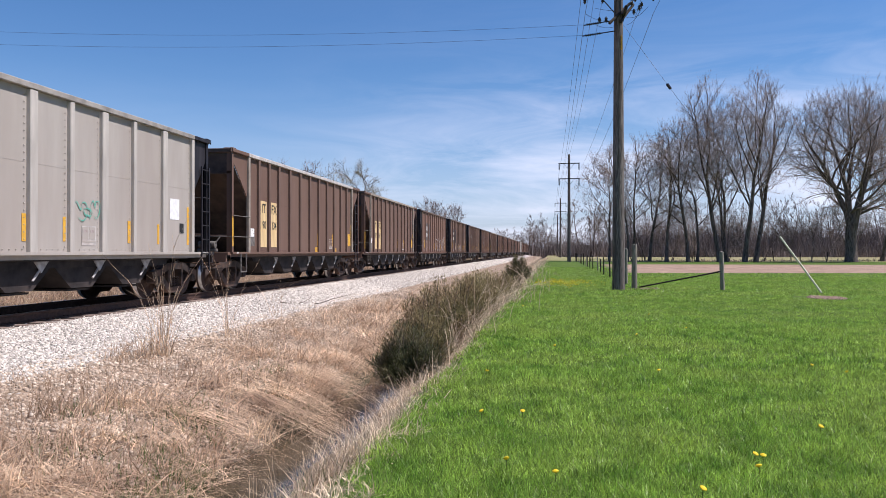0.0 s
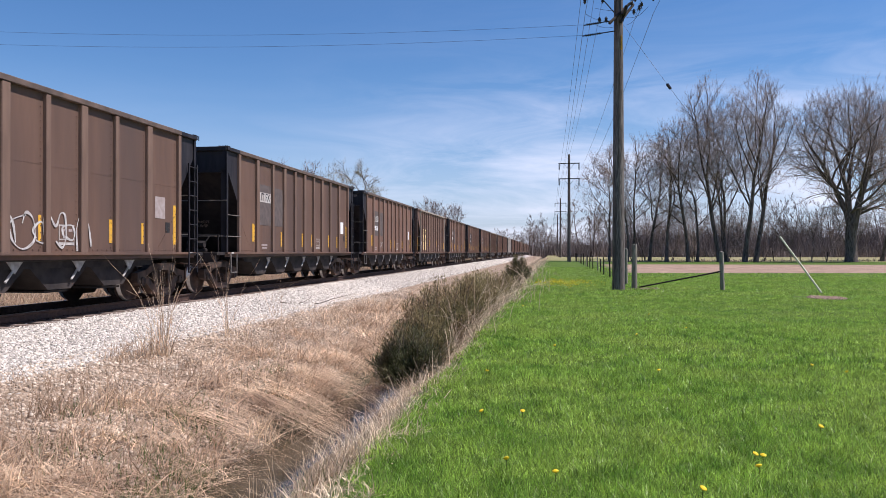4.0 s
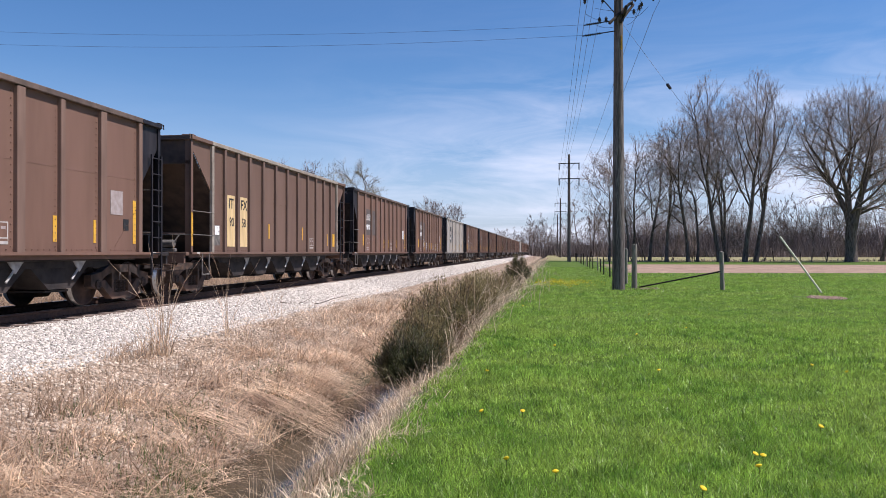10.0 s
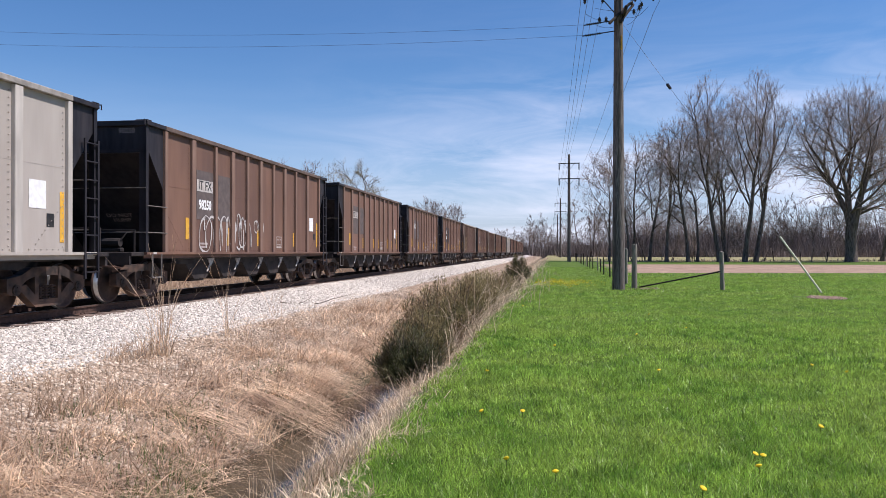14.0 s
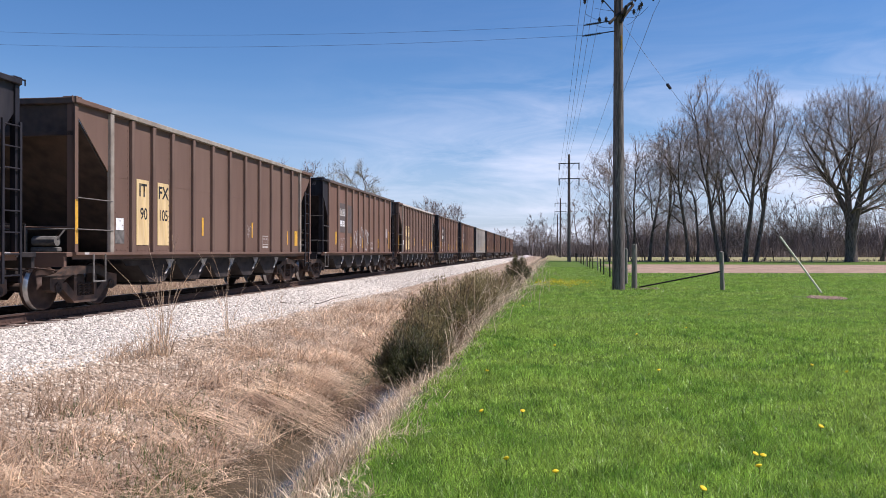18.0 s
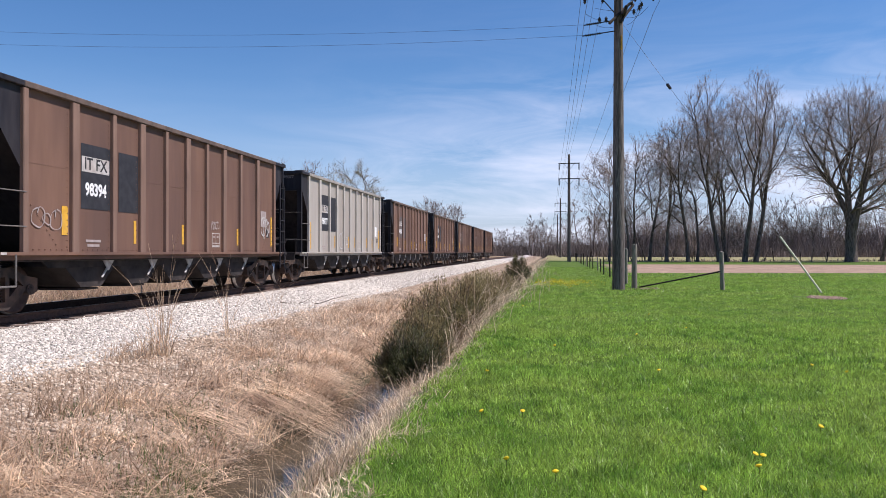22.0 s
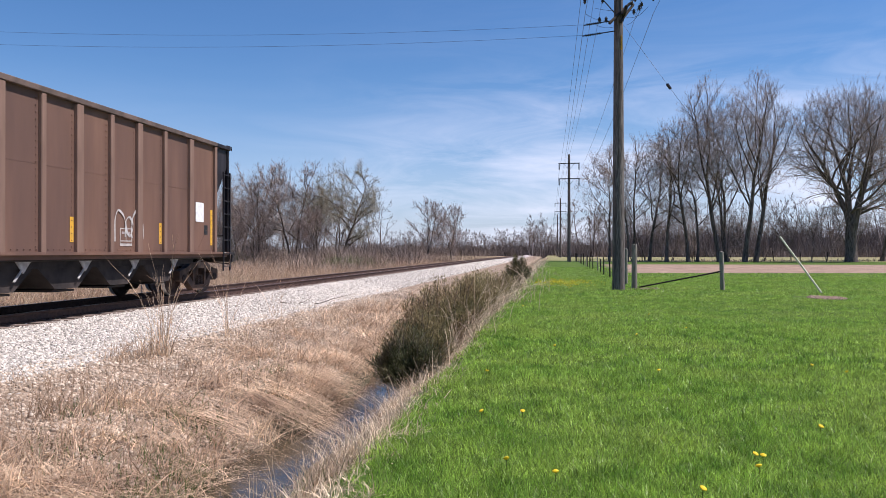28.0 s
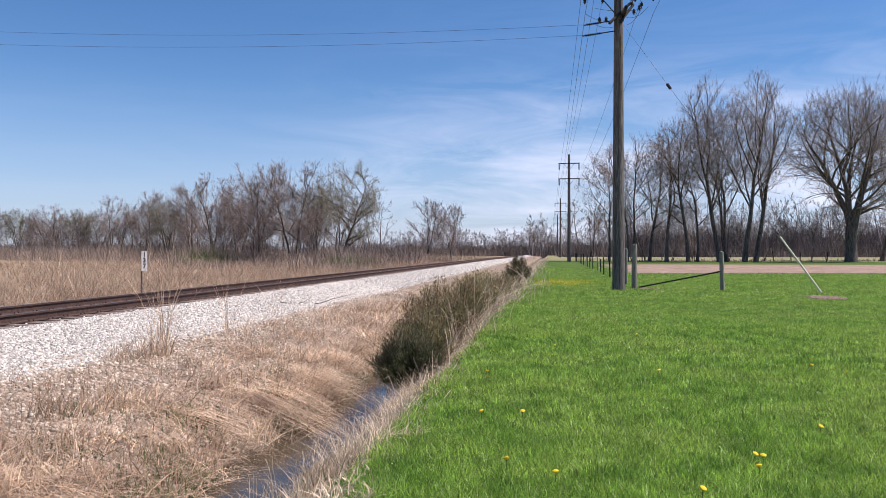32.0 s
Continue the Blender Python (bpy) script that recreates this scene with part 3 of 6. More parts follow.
def wheelset(parent, y, name="wheelset"):
    """Two wheels on an axle, in the truck's space."""
    def wheels(bm):
        for s in (-1, 1):
            m = Matrix.Translation((s * 0.72, 0, 0)) @ Matrix.Rotation(radians(90 * s), 4, "Y")
            prof = [(0.05, 0.1), (0.12, 0.1), (0.14, 0.06), (0.36, 0.02), (0.40, 0.06), (0.447, 0.065), (0.457, -0.03), (0.485, -0.05), (0.48, -0.075), (0.40, -0.075), (0.37, -0.03), (0.14, -0.05), (0.05, -0.08)]
            lathe(bm, prof, 28, m)
        for f in bm.faces:
            f.smooth = True
            r = max(math.hypot(v.co.y, v.co.z) for v in f.verts)
            low = min(math.hypot(v.co.y, v.co.z) for v in f.verts)
            f.material_index = 1 if low > 0.44 and r < 0.48 else 0
        old = set(bm.faces)
        rod(bm, (-1.05, 0, 0), (1.05, 0, 0), 0.075, 10)
        for s in (-1, 1):
            for k in range(3):
                a = k * 2.094
                rod(bm, (s * 1.1, 0.05 * math.cos(a), 0.05 * math.sin(a)), (s * 1.145, 0.05 * math.cos(a), 0.05 * math.sin(a)), 0.016, 6)
            rod(bm, (s * 0.98, 0, 0), (s * 1.13, 0, 0), 0.1, 12)
        for f in bm.faces:
            if f not in old:
                f.material_index = 2

    ob = piece(name, "wheelset", WHEEL, parent, wheels, pose(0, y, 0.457), "rusty wheels on an axle")
    if len(ob.data.materials) == 1:
        ob.data.materials.append(TREAD)
        ob.data.materials.append(TRUCK)
    return ob


def truck(parent, y):
    """A two-axle truck with cast side frames, springs and bolster."""
    t = piece("truck", "bolster", TRUCK, parent, lambda bm: (box(bm, -0.95, 0.95, -0.2, 0.2, 0.5, 0.78, 0.03), rod(bm, (0, 0, 0.7), (0, 0, 0.9), 0.2, 12)), pose(0, y, 0), "two-axle freight truck of rusty cast steel")

    def side(s):
        def build(bm):
            x0, x1 = s * 0.93, s * 1.10
            prism(bm, [(-1.12, 0.42), (-1.12, 0.66), (-0.75, 0.72), (-0.45, 0.86), (0.45, 0.86), (0.75, 0.72), (1.12, 0.66), (1.12, 0.42), (0.98, 0.36), (0.62, 0.62), (0.36, 0.70), (-0.36, 0.70), (-0.62, 0.62), (-0.98, 0.36)], "x", x0, x1)
            prism(bm, [(-0.86, 0.50), (-0.62, 0.55), (-0.28, 0.26), (0.28, 0.26), (0.62, 0.55), (0.86, 0.50), (0.36, 0.12), (-0.36, 0.12)], "x", x0, x1)
            for k in (-1, 1):
                box(bm, x0, x1, k * 0.33 - 0.05, k * 0.33 + 0.05, 0.2, 0.75)
        return build

    def spring(bm):
        turns = [(0.068 * math.cos(a * 0.7854), 0.068 * math.sin(a * 0.7854), 0.275 + 0.0068 * a) for a in range(36)]
        for a, b in zip(turns, turns[1:]):
            rod(bm, a, b, 0.014, 4)
        rod(bm, (0, 0, 0.27), (0, 0, 0.52), 0.04, 6)

    for s in (-1, 1):
        f = piece("side_frame", "side_frame_%d" % (s + 1), TRUCK, t, side(s))
        for k in (-0.17, 0.0, 0.17) if s > 0 else ():
            piece("coil_spring", "coil_spring", TRUCK, f, spring, pose(s * 1.03, k, 0))
    for k in (-0.89, 0.89):
        wheelset(t, k)
    piece("brake_beam", "brake_beam", UNDER, t, lambda bm: [rod(bm, (-0.8, k * 0.36, 0.36), (0.8, k * 0.36, 0.36), 0.04, 6) for k in (-1, 1)])
    return t


def squiggle(seed, width, height, strokes, pen):
    """Sprayed shapes in a row, overlapping: arches, loops, hooks and zigzags as flat ribbons in the y-z plane."""
    shapes = (((-0.4, -0.5), (-0.42, 0.1), (-0.2, 0.48), (0.1, 0.42), (0.28, 0.1), (0.3, -0.5)),
              ((0.0, 0.5), (-0.38, 0.25), (-0.4, -0.3), (0.0, -0.5), (0.38, -0.25), (0.36, 0.3), (0.0, 0.46), (-0.1, 0.1)),
              ((-0.42, -0.5), (-0.4, 0.2), (-0.22, 0.5), (-0.04, 0.1), (0.1, 0.45), (0.34, 0.4), (0.4, -0.1), (0.2, -0.46), (-0.1, -0.3)),
              ((-0.2, -0.2), (-0.3, 0.1), (0.0, 0.22), (0.24, 0.0), (0.1, -0.24), (-0.2, -0.18)))

    def build(bm):
        r = random.Random(seed)
        for i in range(strokes):
            cx, cz = -width / 2 + width * (i + 0.5) / strokes, height * r.uniform(-0.08, 0.08)
            w, h = width / strokes * r.uniform(1.5, 2.3), height * r.uniform(0.7, 1.0)
            ctrl = [(cx + w * (a + r.uniform(-0.07, 0.07)), cz + h * (b + r.uniform(-0.06, 0.06))) for a, b in shapes[r.randrange(len(shapes))]]
            ctrl = [ctrl[0]] + ctrl + [ctrl[-1]]
            pts = []
            for k in range(len(ctrl) - 3):
                p0, p1, p2, p3 = ctrl[k:k + 4]
                for j in range(6):
                    u = j / 6
                    pts.append(tuple(0.5 * (2 * p1[d] + (p2[d] - p0[d]) * u + (2 * p0[d] - 5 * p1[d] + 4 * p2[d] - p3[d]) * u * u + (3 * p1[d] - p0[d] - 3 * p2[d] + p3[d]) * u ** 3) for d in (0, 1)))
            prev = None
            for j, (u, v) in enumerate(pts):
                q, o = pts[min(j + 1, len(pts) - 1)], pts[max(j - 1, 0)]
                dx, dz = q[0] - o[0], q[1] - o[1]
                ln = math.hypot(dx, dz) + 1e-6
                nib = pen * (0.8 + 0.4 * math.sin(j * 0.5 + i))
                nx, nz = -dz / ln * nib, dx / ln * nib
                cur = (bm.verts.new((i * 0.0004, u + nx, v + nz)), bm.verts.new((i * 0.0004, u - nx, v - nz)))
                if prev:
                    bm.faces.new((prev[0], prev[1], cur[1], cur[0]))
                prev = cur
    return build


def plate_build(w, h):
    return lambda bm: box(bm, 0, 0.003, -w / 2, w / 2, -h / 2, h / 2)


def marking(name, parent, mat, y, z, w, h, lift=0.004, label=""):
    return piece(name, "%s_%.2f_%.2f" % (name, w, h), mat, parent, plate_build(w, h), pose(SHEET + lift, y, z), label)


def words(name, parent, txt, size, mat, y, z, lift=0.009, bold=0.0, squeeze=1.0):
    key = ("text", txt, size, mat.name, bold)
    if key not in CACHE:
        CACHE[key] = text_mesh(txt, size, mat, bold)
    ob = part(name, CACHE[key], mat, parent, "lettering %s" % txt)
    ob.matrix_basis = Matrix.LocRotScale((SHEET + lift, y, z), None, (1, squeeze, 1))
    return ob


SHEET, PROUD = 1.555, 0.075      # plane of the side sheets, and how far the posts stand out
Z_BOT, Z_TOP = 1.14, 4.09


def hopper_car(label, paint, kind, number="", panel=None, marks=(), sprays=(), group="cars of the train"):
    """An open-top hopper car; y runs along the train, its front towards -y, z from the rail top."""
    dark = kind == "A"
    ends = BLACK if dark else paint
    posts = POSTS_A if dark else POSTS_B
    y_front, y_end = posts[0], posts[-1]
    g = -0.13 if dark else 0.2
    STATE["kind"] = kind
    car = thing("hopper_car", label, "hopper car", group)
    kp = kind

    for s in (-1, 1):
        sheet = piece("side_sheet", "side_sheet_%s_%d" % (kp, s + 1), paint, car, lambda bm: (
            box(bm, s * SHEET, s * (SHEET - 0.02), y_front - 0.02, y_end + 0.02, Z_BOT, Z_TOP - 0.1),
            box(bm, s * (SHEET + 0.003), s * SHEET, y_front, y_end, 2.70, 2.712 if paint is GREY else 2.703)))

        def riv(bm):
            spots = []
            for i, y in enumerate(posts):
                if i > 0:
                    spots += [(s * (SHEET + 0.004), y - ((0.18 if i % 2 else 0.14) if dark else 0.13), Z_BOT + 0.1 + 0.125 * k, s) for k in range(22)]
            spots += [(s * (SHEET + 0.004), y_front + 0.1 + 0.16 * k, Z_BOT + 0.045, s) for k in range(int(2 * y_end / 0.16))]
            for e in (-1, 1):
                spots += [(s * (SHEET + 0.004), (y_end if e > 0 else y_front) - e * (0.12 + 0.085 * k), 2.05 - 0.085 * k, s) for k in range(10)]
            rivets(bm, spots)
        tagged(piece("rivets", "rivets_%s_%d" % (kp, s + 1), paint, sheet, riv), kind="stuff")
        for i, y in enumerate(posts):
            edge = i in (0, len(posts) - 1)
            wide = (i % 2 == 1) if dark else True
            w = 0.1 if (wide and not edge) and dark else 0.062
            mat = DUSTPOST if (edge and not dark and "post" in marks) else WORNPOST[paint.name]

            def post(bm, w=w, s=s):
                prism(bm, [(-w - 0.012, s * SHEET), (w + 0.012, s * SHEET), (w + 0.004, s * (SHEET + PROUD - 0.012)), (w - 0.01, s * (SHEET + PROUD)), (-w + 0.01, s * (SHEET + PROUD)), (-w - 0.004, s * (SHEET + PROUD - 0.012))], "z", Z_BOT - 0.03, Z_TOP - 0.12)
                bmesh.ops.transform(bm, matrix=Matrix(((0, 1, 0, 0), (1, 0, 0, 0), (0, 0, 1, 0), (0, 0, 0, 1))), verts=bm.verts)
                bmesh.ops.recalc_face_normals(bm, faces=bm.faces)
            piece("side_post", "side_post_%.3f_%d" % (w, s + 1), mat, car, post, pose(0, y, 0))
        chord = DUSTPOST if "chord" not in marks else DULLWHITE
        piece("top_chord", "top_chord_%s_%d" % (kp, s + 1), chord if not dark else CHORD[paint.name], car, lambda bm: box(bm, s * (HALF + 0.045), s * (SHEET - 0.06), -6.0, 6.0, Z_TOP - 0.11, Z_TOP, 0.012))
        for e in (-1, 1):
            piece("chord_end", "chord_end_%d_%d" % (s + 1, e + 1), ends, car, lambda bm: box(bm, s * (HALF + 0.045), s * (SHEET - 0.06), e * 6.0, e * (6.97 + g), Z_TOP - 0.105, Z_TOP - 0.004, 0.012))
        piece("side_sill", "side_sill_%d" % (s + 1), paint, car, lambda bm: (box(bm, s * (HALF + 0.03), s * 1.4, -6.95 - g, 6.95 + g, 1.085, Z_BOT), box(bm, s * (HALF - 0.07), s * (HALF - 0.05), -6.95 - g, 6.95 + g, 1.0, 1.085)))
        for e in (-1, 1):
            y0, y1 = y_end if e > 0 else y_front, e * (6.93 + g)
            piece("corner_gusset", "gusset_%s_%d_%d" % (kp, s + 1, e + 1), ends, car, lambda bm: prism(bm, [(y0, Z_TOP - 0.1), (y1, Z_TOP - 0.1), (y1, Z_TOP - (0.5 if dark else 0.24)), (y0, 2.5 if dark else 2.72)], "x", s * (SHEET + 0.01), s * (SHEET - 0.01)))
            piece("corner_post", "corner_post_%d_%d" % (s + 1, e + 1), ends, car, lambda bm: (box(bm, s * HALF, s * (SHEET - 0.02), e * (6.85 + g), e * (6.95 + g), 1.14, Z_TOP - 0.12), box(bm, s * (SHEET + 0.02), s * (SHEET - 0.12), e * (6.93 + g), e * (6.95 + g), 1.14, Z_TOP - 0.12)))
            if s * e > 0:
                piece("ladder", "ladder_%d_%d" % (s + 1, e + 1), BLACK, car, lambda bm: ([box(bm, s * (HALF + 0.05), s * (HALF + 0.015), e * yy - 0.025, e * yy + 0.025, 0.62, 3.35) for yy in (6.38, 6.8)],
                      [rod(bm, (s * (HALF + 0.04), e * 6.38, 0.75 + 0.36 * k), (s * (HALF + 0.04), e * 6.8, 0.75 + 0.36 * k), 0.014, 6) for k in range(8)]))
            else:
                for z in (1.58, 2.18):
                    piece("grab_iron", "grab_iron_%d_%d" % (s + 1, e + 1), DUSTY, car, lambda bm: rod(bm, (s * (HALF + 0.03), y0, 0), (s * (HALF + 0.03), e * (6.93 + g), 0), 0.011, 6), pose(0, 0, z))
                piece("side_step", "side_step_%d_%d" % (s + 1, e + 1), DUSTY, car, lambda bm: [rod(bm, (s * (HALF + 0.03), e * a, za), (s * (HALF + 0.03), e * c, zc), 0.018, 6) for a, za, c, zc in ((6.6, 0.55, 6.6, 1.1), (6.2, 0.55, 6.2, 1.1), (6.2, 0.56, 6.6, 0.56))])
    for e in (-1, 1):
        piece("corner_hook", "corner_hook_%d" % (e + 1), ends, car, lambda bm: (rod(bm, (1.55, e * (6.93 + g), Z_TOP - 0.01), (1.62, e * (7.06 + g), Z_TOP + 0.0), 0.013, 6), rod(bm, (1.62, e * (7.06 + g), Z_TOP + 0.01), (1.62, e * (7.06 + g), Z_TOP - 0.1), 0.012, 6), box(bm, 1.35, 1.64, e * (6.78 + g), e * (6.97 + g), Z_TOP - 0.01, Z_TOP + 0.02, 0.008)))
        end = piece("end_sheet", "end_sheet_%d" % (e + 1), ends if dark else RUSTSHADED, car, lambda bm: (box(bm, -SHEET, SHEET, e * (6.90 + g), e * (6.87 + g), Z_TOP - 0.68, Z_TOP - 0.05), box(bm, -HALF, HALF, e * (6.99 + g), e * (6.85 + g), Z_TOP - 0.12, Z_TOP, 0.012), box(bm, -SHEET, SHEET, e * (6.95 + g), e * (6.87 + g), Z_TOP - 0.72, Z_TOP - 0.64)))
        piece("slope_sheet", "slope_sheet_%d_%s" % (e + 1, kp), ends if dark else RUSTSHADED, car, lambda bm: prism(bm, [(e * (6.88 + g), Z_TOP - (0.5 if dark else 0.27)), (e * 4.2, 1.12), (e * 4.2, 1.08), (e * (6.9 + g), Z_TOP - (0.56 if dark else 0.33))], "x", -SHEET + 0.025, SHEET - 0.025))
        if kind == "A":
            for txt, size, spot, right, up in ((number, 0.16, (e * -1.1, e * (6.907 + g), 3.87), (-e, 0, 0), (0, 0, 1)),
                                               ("DO NOT\nHUMP", 0.17, (e * -0.1, e * 5.335, 1.98), (-e, 0, 0), (0, e * 0.757, 0.653))):
                if not txt:
                    continue
                key = ("flat", txt)
                if key not in CACHE:
                    CACHE[key] = text_mesh(txt, size, SPRAYFADE, 0.0, False)
                ob = part("end_lettering", CACHE[key], SPRAYFADE, end, "faded lettering %s" % txt.replace("\n", " "))
                r, u = Vector(right), Vector(up)
                ob.matrix_basis = Matrix.Translation(spot) @ Matrix((r, u, r.cross(u))).transposed().to_4x4()
        piece("end_platform", "end_platform_%d" % (e + 1), UNDER if dark else paint, car, lambda bm: (box(bm, -1.55, 1.55, e * (6.9 + g), e * 7.32, 1.05, 1.14, 0.01), box(bm, -1.5, 1.5, e * 7.26, e * 7.34, 0.86, 1.06), [rod(bm, (-1.5, e * 7.1, z), (1.5, e * 7.1, z), 0.016, 6) for z in (1.62,)],
              [box(bm, xx - 0.015, xx + 0.015, e * 7.085, e * 7.115, 1.12, 1.63) for xx in (-1.48, 1.48)]))
        for z in (1.58, 2.58) if dark else (1.58,):
            piece("end_rail", "end_rail_%d" % (e + 1), DUSTY, car, lambda bm: rod(bm, (-HALF, e * (6.98 + g), 0), (HALF, e * (6.98 + g), 0), 0.011, 6), pose(0, 0, z), "thin grab rail across the end")
        piece("brake_gear", "brake_gear_%d" % (e + 1), UNDER if dark else DUSTY, car, lambda bm: (rod(bm, (0.35, e * 6.6, 1.36), (0.85, e * 6.6, 1.36), 0.1, 10), box(bm, 0.3, 0.9, e * 6.52, e * 6.66, 1.14, 1.24, 0.02), rod(bm, (0.1, e * 6.5, 1.6), (1.15, e * 6.5, 1.6), 0.018, 6), rod(bm, (0.1, e * 6.5, 1.14), (0.1, e * 6.5, 1.6), 0.018, 6), rod(bm, (0.95, e * 6.5, 1.6), (0.85, e * 6.6, 1.4), 0.018, 6)))
        piece("coupler", "coupler_%d" % (e + 1), TRUCK, car, lambda bm: (box(bm, -0.11, 0.11, e * 7.2, e * 7.65, 0.74, 0.94, 0.02), box(bm, -0.2, 0.2, e * 7.5, e * 7.745, 0.68, 0.99, 0.04), box(bm, -0.25, 0.25, e * 7.1, e * 7.4, 0.66, 1.05, 0.02), rod(bm, (0.25, e * 7.45, 0.9), (1.35, e * 7.4, 0.8), 0.018, 6), rod(bm, (0.3, e * 7.35, 0.85), (0.12, e * 7.7, 0.42), 0.03, 6)))
        piece("sill_label", "sill_label", DULLWHITE, car, lambda bm: box(bm, 0, 0.004, -0.07, 0.07, -0.022, 0.022), pose(HALF + 0.031, e * (6.62 + g), 1.115), "small white reflective label")
        truck(car, e * 6.05)
    piece("center_sill", "center_sill", UNDER, car, lambda bm: box(bm, -0.32, 0.32, -7.4, 7.4, 0.72, 1.05))
    piece("interior_floor", "interior_floor", UNDER, car, lambda bm: box(bm, -SHEET + 0.02, SHEET - 0.02, -4.3, 4.3, 1.06, 1.11))
    for k in range(5):
        y = -3.6 + 1.8 * k
        bay = piece("hopper_bay", "hopper_bay", UNDER, car, lambda bm: prism(bm, [(-0.86, 1.08), (0.86, 1.08), (0.86, 0.86), (0.34, 0.44), (-0.34, 0.44), (-0.86, 0.86)], "x", -1.32, 1.32), pose(0, y, 0))
        piece("discharge_door", "discharge_door", UNDER, bay, lambda bm: box(bm, -1.25, 1.25, -0.34, 0.34, 0.38, 0.42))
        for s in (-1, 1):
            piece("door_lever", "door_lever_%d" % (s + 1), LEVER, bay, lambda bm: (prism(bm, [(0.28, 0.99), (0.7, 0.99), (0.49, 0.76)], "x", s * 1.375, s * 1.4), rod(bm, (s * 1.385, 0.48, 0.84), (s * 1.385, 0.26, 0.62), 0.022, 6), rod(bm, (s * 1.385, 0.48, 0.84), (s * 1.385, 0.7, 0.97), 0.012, 6)), label="pale triangular door lever")
    for s in (-1, 1):
        piece("hopper_skirt", "hopper_skirt_%d" % (s + 1), UNDER, car, lambda bm: prism(bm, [(-5.3, 1.06), (5.3, 1.06), (5.0, 0.84), (-5.0, 0.84)], "x", s * 1.34, s * 1.37), label="black longitudinal hopper sheet")
    for s in (-1, 1):
        piece("train_line_pipe", "train_line_pipe_%d" % (s + 1), UNDER, car, lambda bm: rod(bm, (s * 1.43, -6.0, 1.0), (s * 1.43, 6.0, 1.0), 0.03, 6))
    # markings on the side that faces the lawn
    if kind == "A":
        if panel is not None:
            tall = 0.16 if paint is GREY else 0.0
            marking("number_panel", car, panel, -3.82, 2.62 + tall / 2, 0.98, 1.27 + tall)
            marking("logo_panel", car, panel, -2.64, 2.61 + tall / 2, 0.76, 1.25 + tall)
        marking("mark_plate", car, DULLWHITE, -3.83, 2.86, 0.92, 0.3, 0.008)
        words("mark_lettering", car, "IT FX", 0.33, INK, -3.83, 2.86, 0.0125, 0.006, 1.0)
        if number:
            words("number_lettering", car, number, 0.34, WHITE, -3.82, 2.36, 0.009, 0.012, 0.84)
    else:
        marking("number_panel", car, CREAM, -4.66, 2.02, 0.52, 1.45)
        marking("logo_panel", car, CREAM, -3.76, 2.02, 0.52, 1.45)
        words("mark_lettering", car, "IT", 0.4, INK, -4.66, 2.5, bold=0.008)
        words("mark_lettering", car, "FX", 0.4, INK, -3.76, 2.5, bold=0.008)
        a, b = number.split()
        words("number_lettering", car, a, 0.36, INK, -4.62, 1.98, bold=0.006, squeeze=0.85)
        words("number_lettering", car, b, 0.36, INK, -3.76, 1.98, bold=0.006, squeeze=0.8)
        marking("data_plate", car, WHITE, -5.57, 1.73, 0.28, 0.25)
        marking("data_backing", car, DUSTY, -5.57, 1.46, 0.34, 0.28)
        piece("post_stripe", "post_stripe", YELLOW, car, lambda bm: box(bm, HALF - 0.01, HALF + 0.004, -7.145, -7.06, 1.3, 2.15), label="yellow stripe on the corner post")
        if "rot" in marks:
            marking("yellow_patch", car, YELLOW, 0.95, 1.22, 0.62, 0.2)
            marking("yellow_patch", car, YELLOW, 3.3, 1.22, 0.5, 0.14)
    if kind == "A":
        ticks, box_y = ((-5.62, 1.76, 1.02, 0.09) if paint is GREY else (-4.8, 1.73, 0.54, 0.18), (-2.38, 1.57, 0.5, 0.1), (-0.2, 1.57, 0.48, 0.11), (0.9, 1.57, 0.46, 0.08), (3.1, 1.57, 0.48, 0.11), (4.33, 1.55, 0.46, 0.09), (5.78, 1.79, 0.94, 0.12)), 1.66
    elif "rot" in marks or "early" in marks:
        ticks, box_y = ((0.96, 1.61, 0.48, 0.1), (2.95, 1.62, 0.48, 0.11), (5.55, 1.67, 0.52, 0.4), (5.8, 1.87, 0.92, 0.06)), 2.72
    else:
        ticks, box_y = ((-1.72, 1.8, 0.47, 0.1), (1.6, 1.8, 0.46, 0.1), (4.72, 1.62, 0.46, 0.08), (5.6, 1.62, 0.52, 0.3)), 2.66
    worn = sum(map(int, number.replace(" ", ""))) % 3 if number else 1
    for k, (y, z, h, w) in enumerate(ticks):
        if kind == "A" and (k == 3 and worn == 0 or k == 5 and worn != 1 or k == 1 and worn == 2):
            continue
        marking("yellow_tick", car, YELLOW, y, z, w, h)
    marking("stencil_box", car, DULLWHITE, box_y, 1.46, 0.46, 0.38)
    for k in (-1, 1):
        marking("stencil_field", car, paint, box_y + k * 0.108, 1.51, 0.195, 0.24, 0.0065)
        marking("stencil_mark", car, SPRAYFADE, box_y + k * 0.108, 1.55, 0.11, 0.05, 0.009)
    marking("stencil_field", car, paint, box_y, 1.345, 0.43, 0.04, 0.0065)
    if kind == "A":
        marking("capacity_stencil", car, SPRAYFADE, -3.9, 1.36, 0.5, 0.05)
        marking("capacity_stencil", car, SPRAYFADE, -3.9, 1.27, 0.4, 0.05)
        marking("test_plate", car, WHITE if "label" in marks else SPRAYFADE, 5.1, 2.17, 0.45, 0.5)
        marking("repair_stencil", car, INK, 5.45, 1.72, 0.2, 0.24)
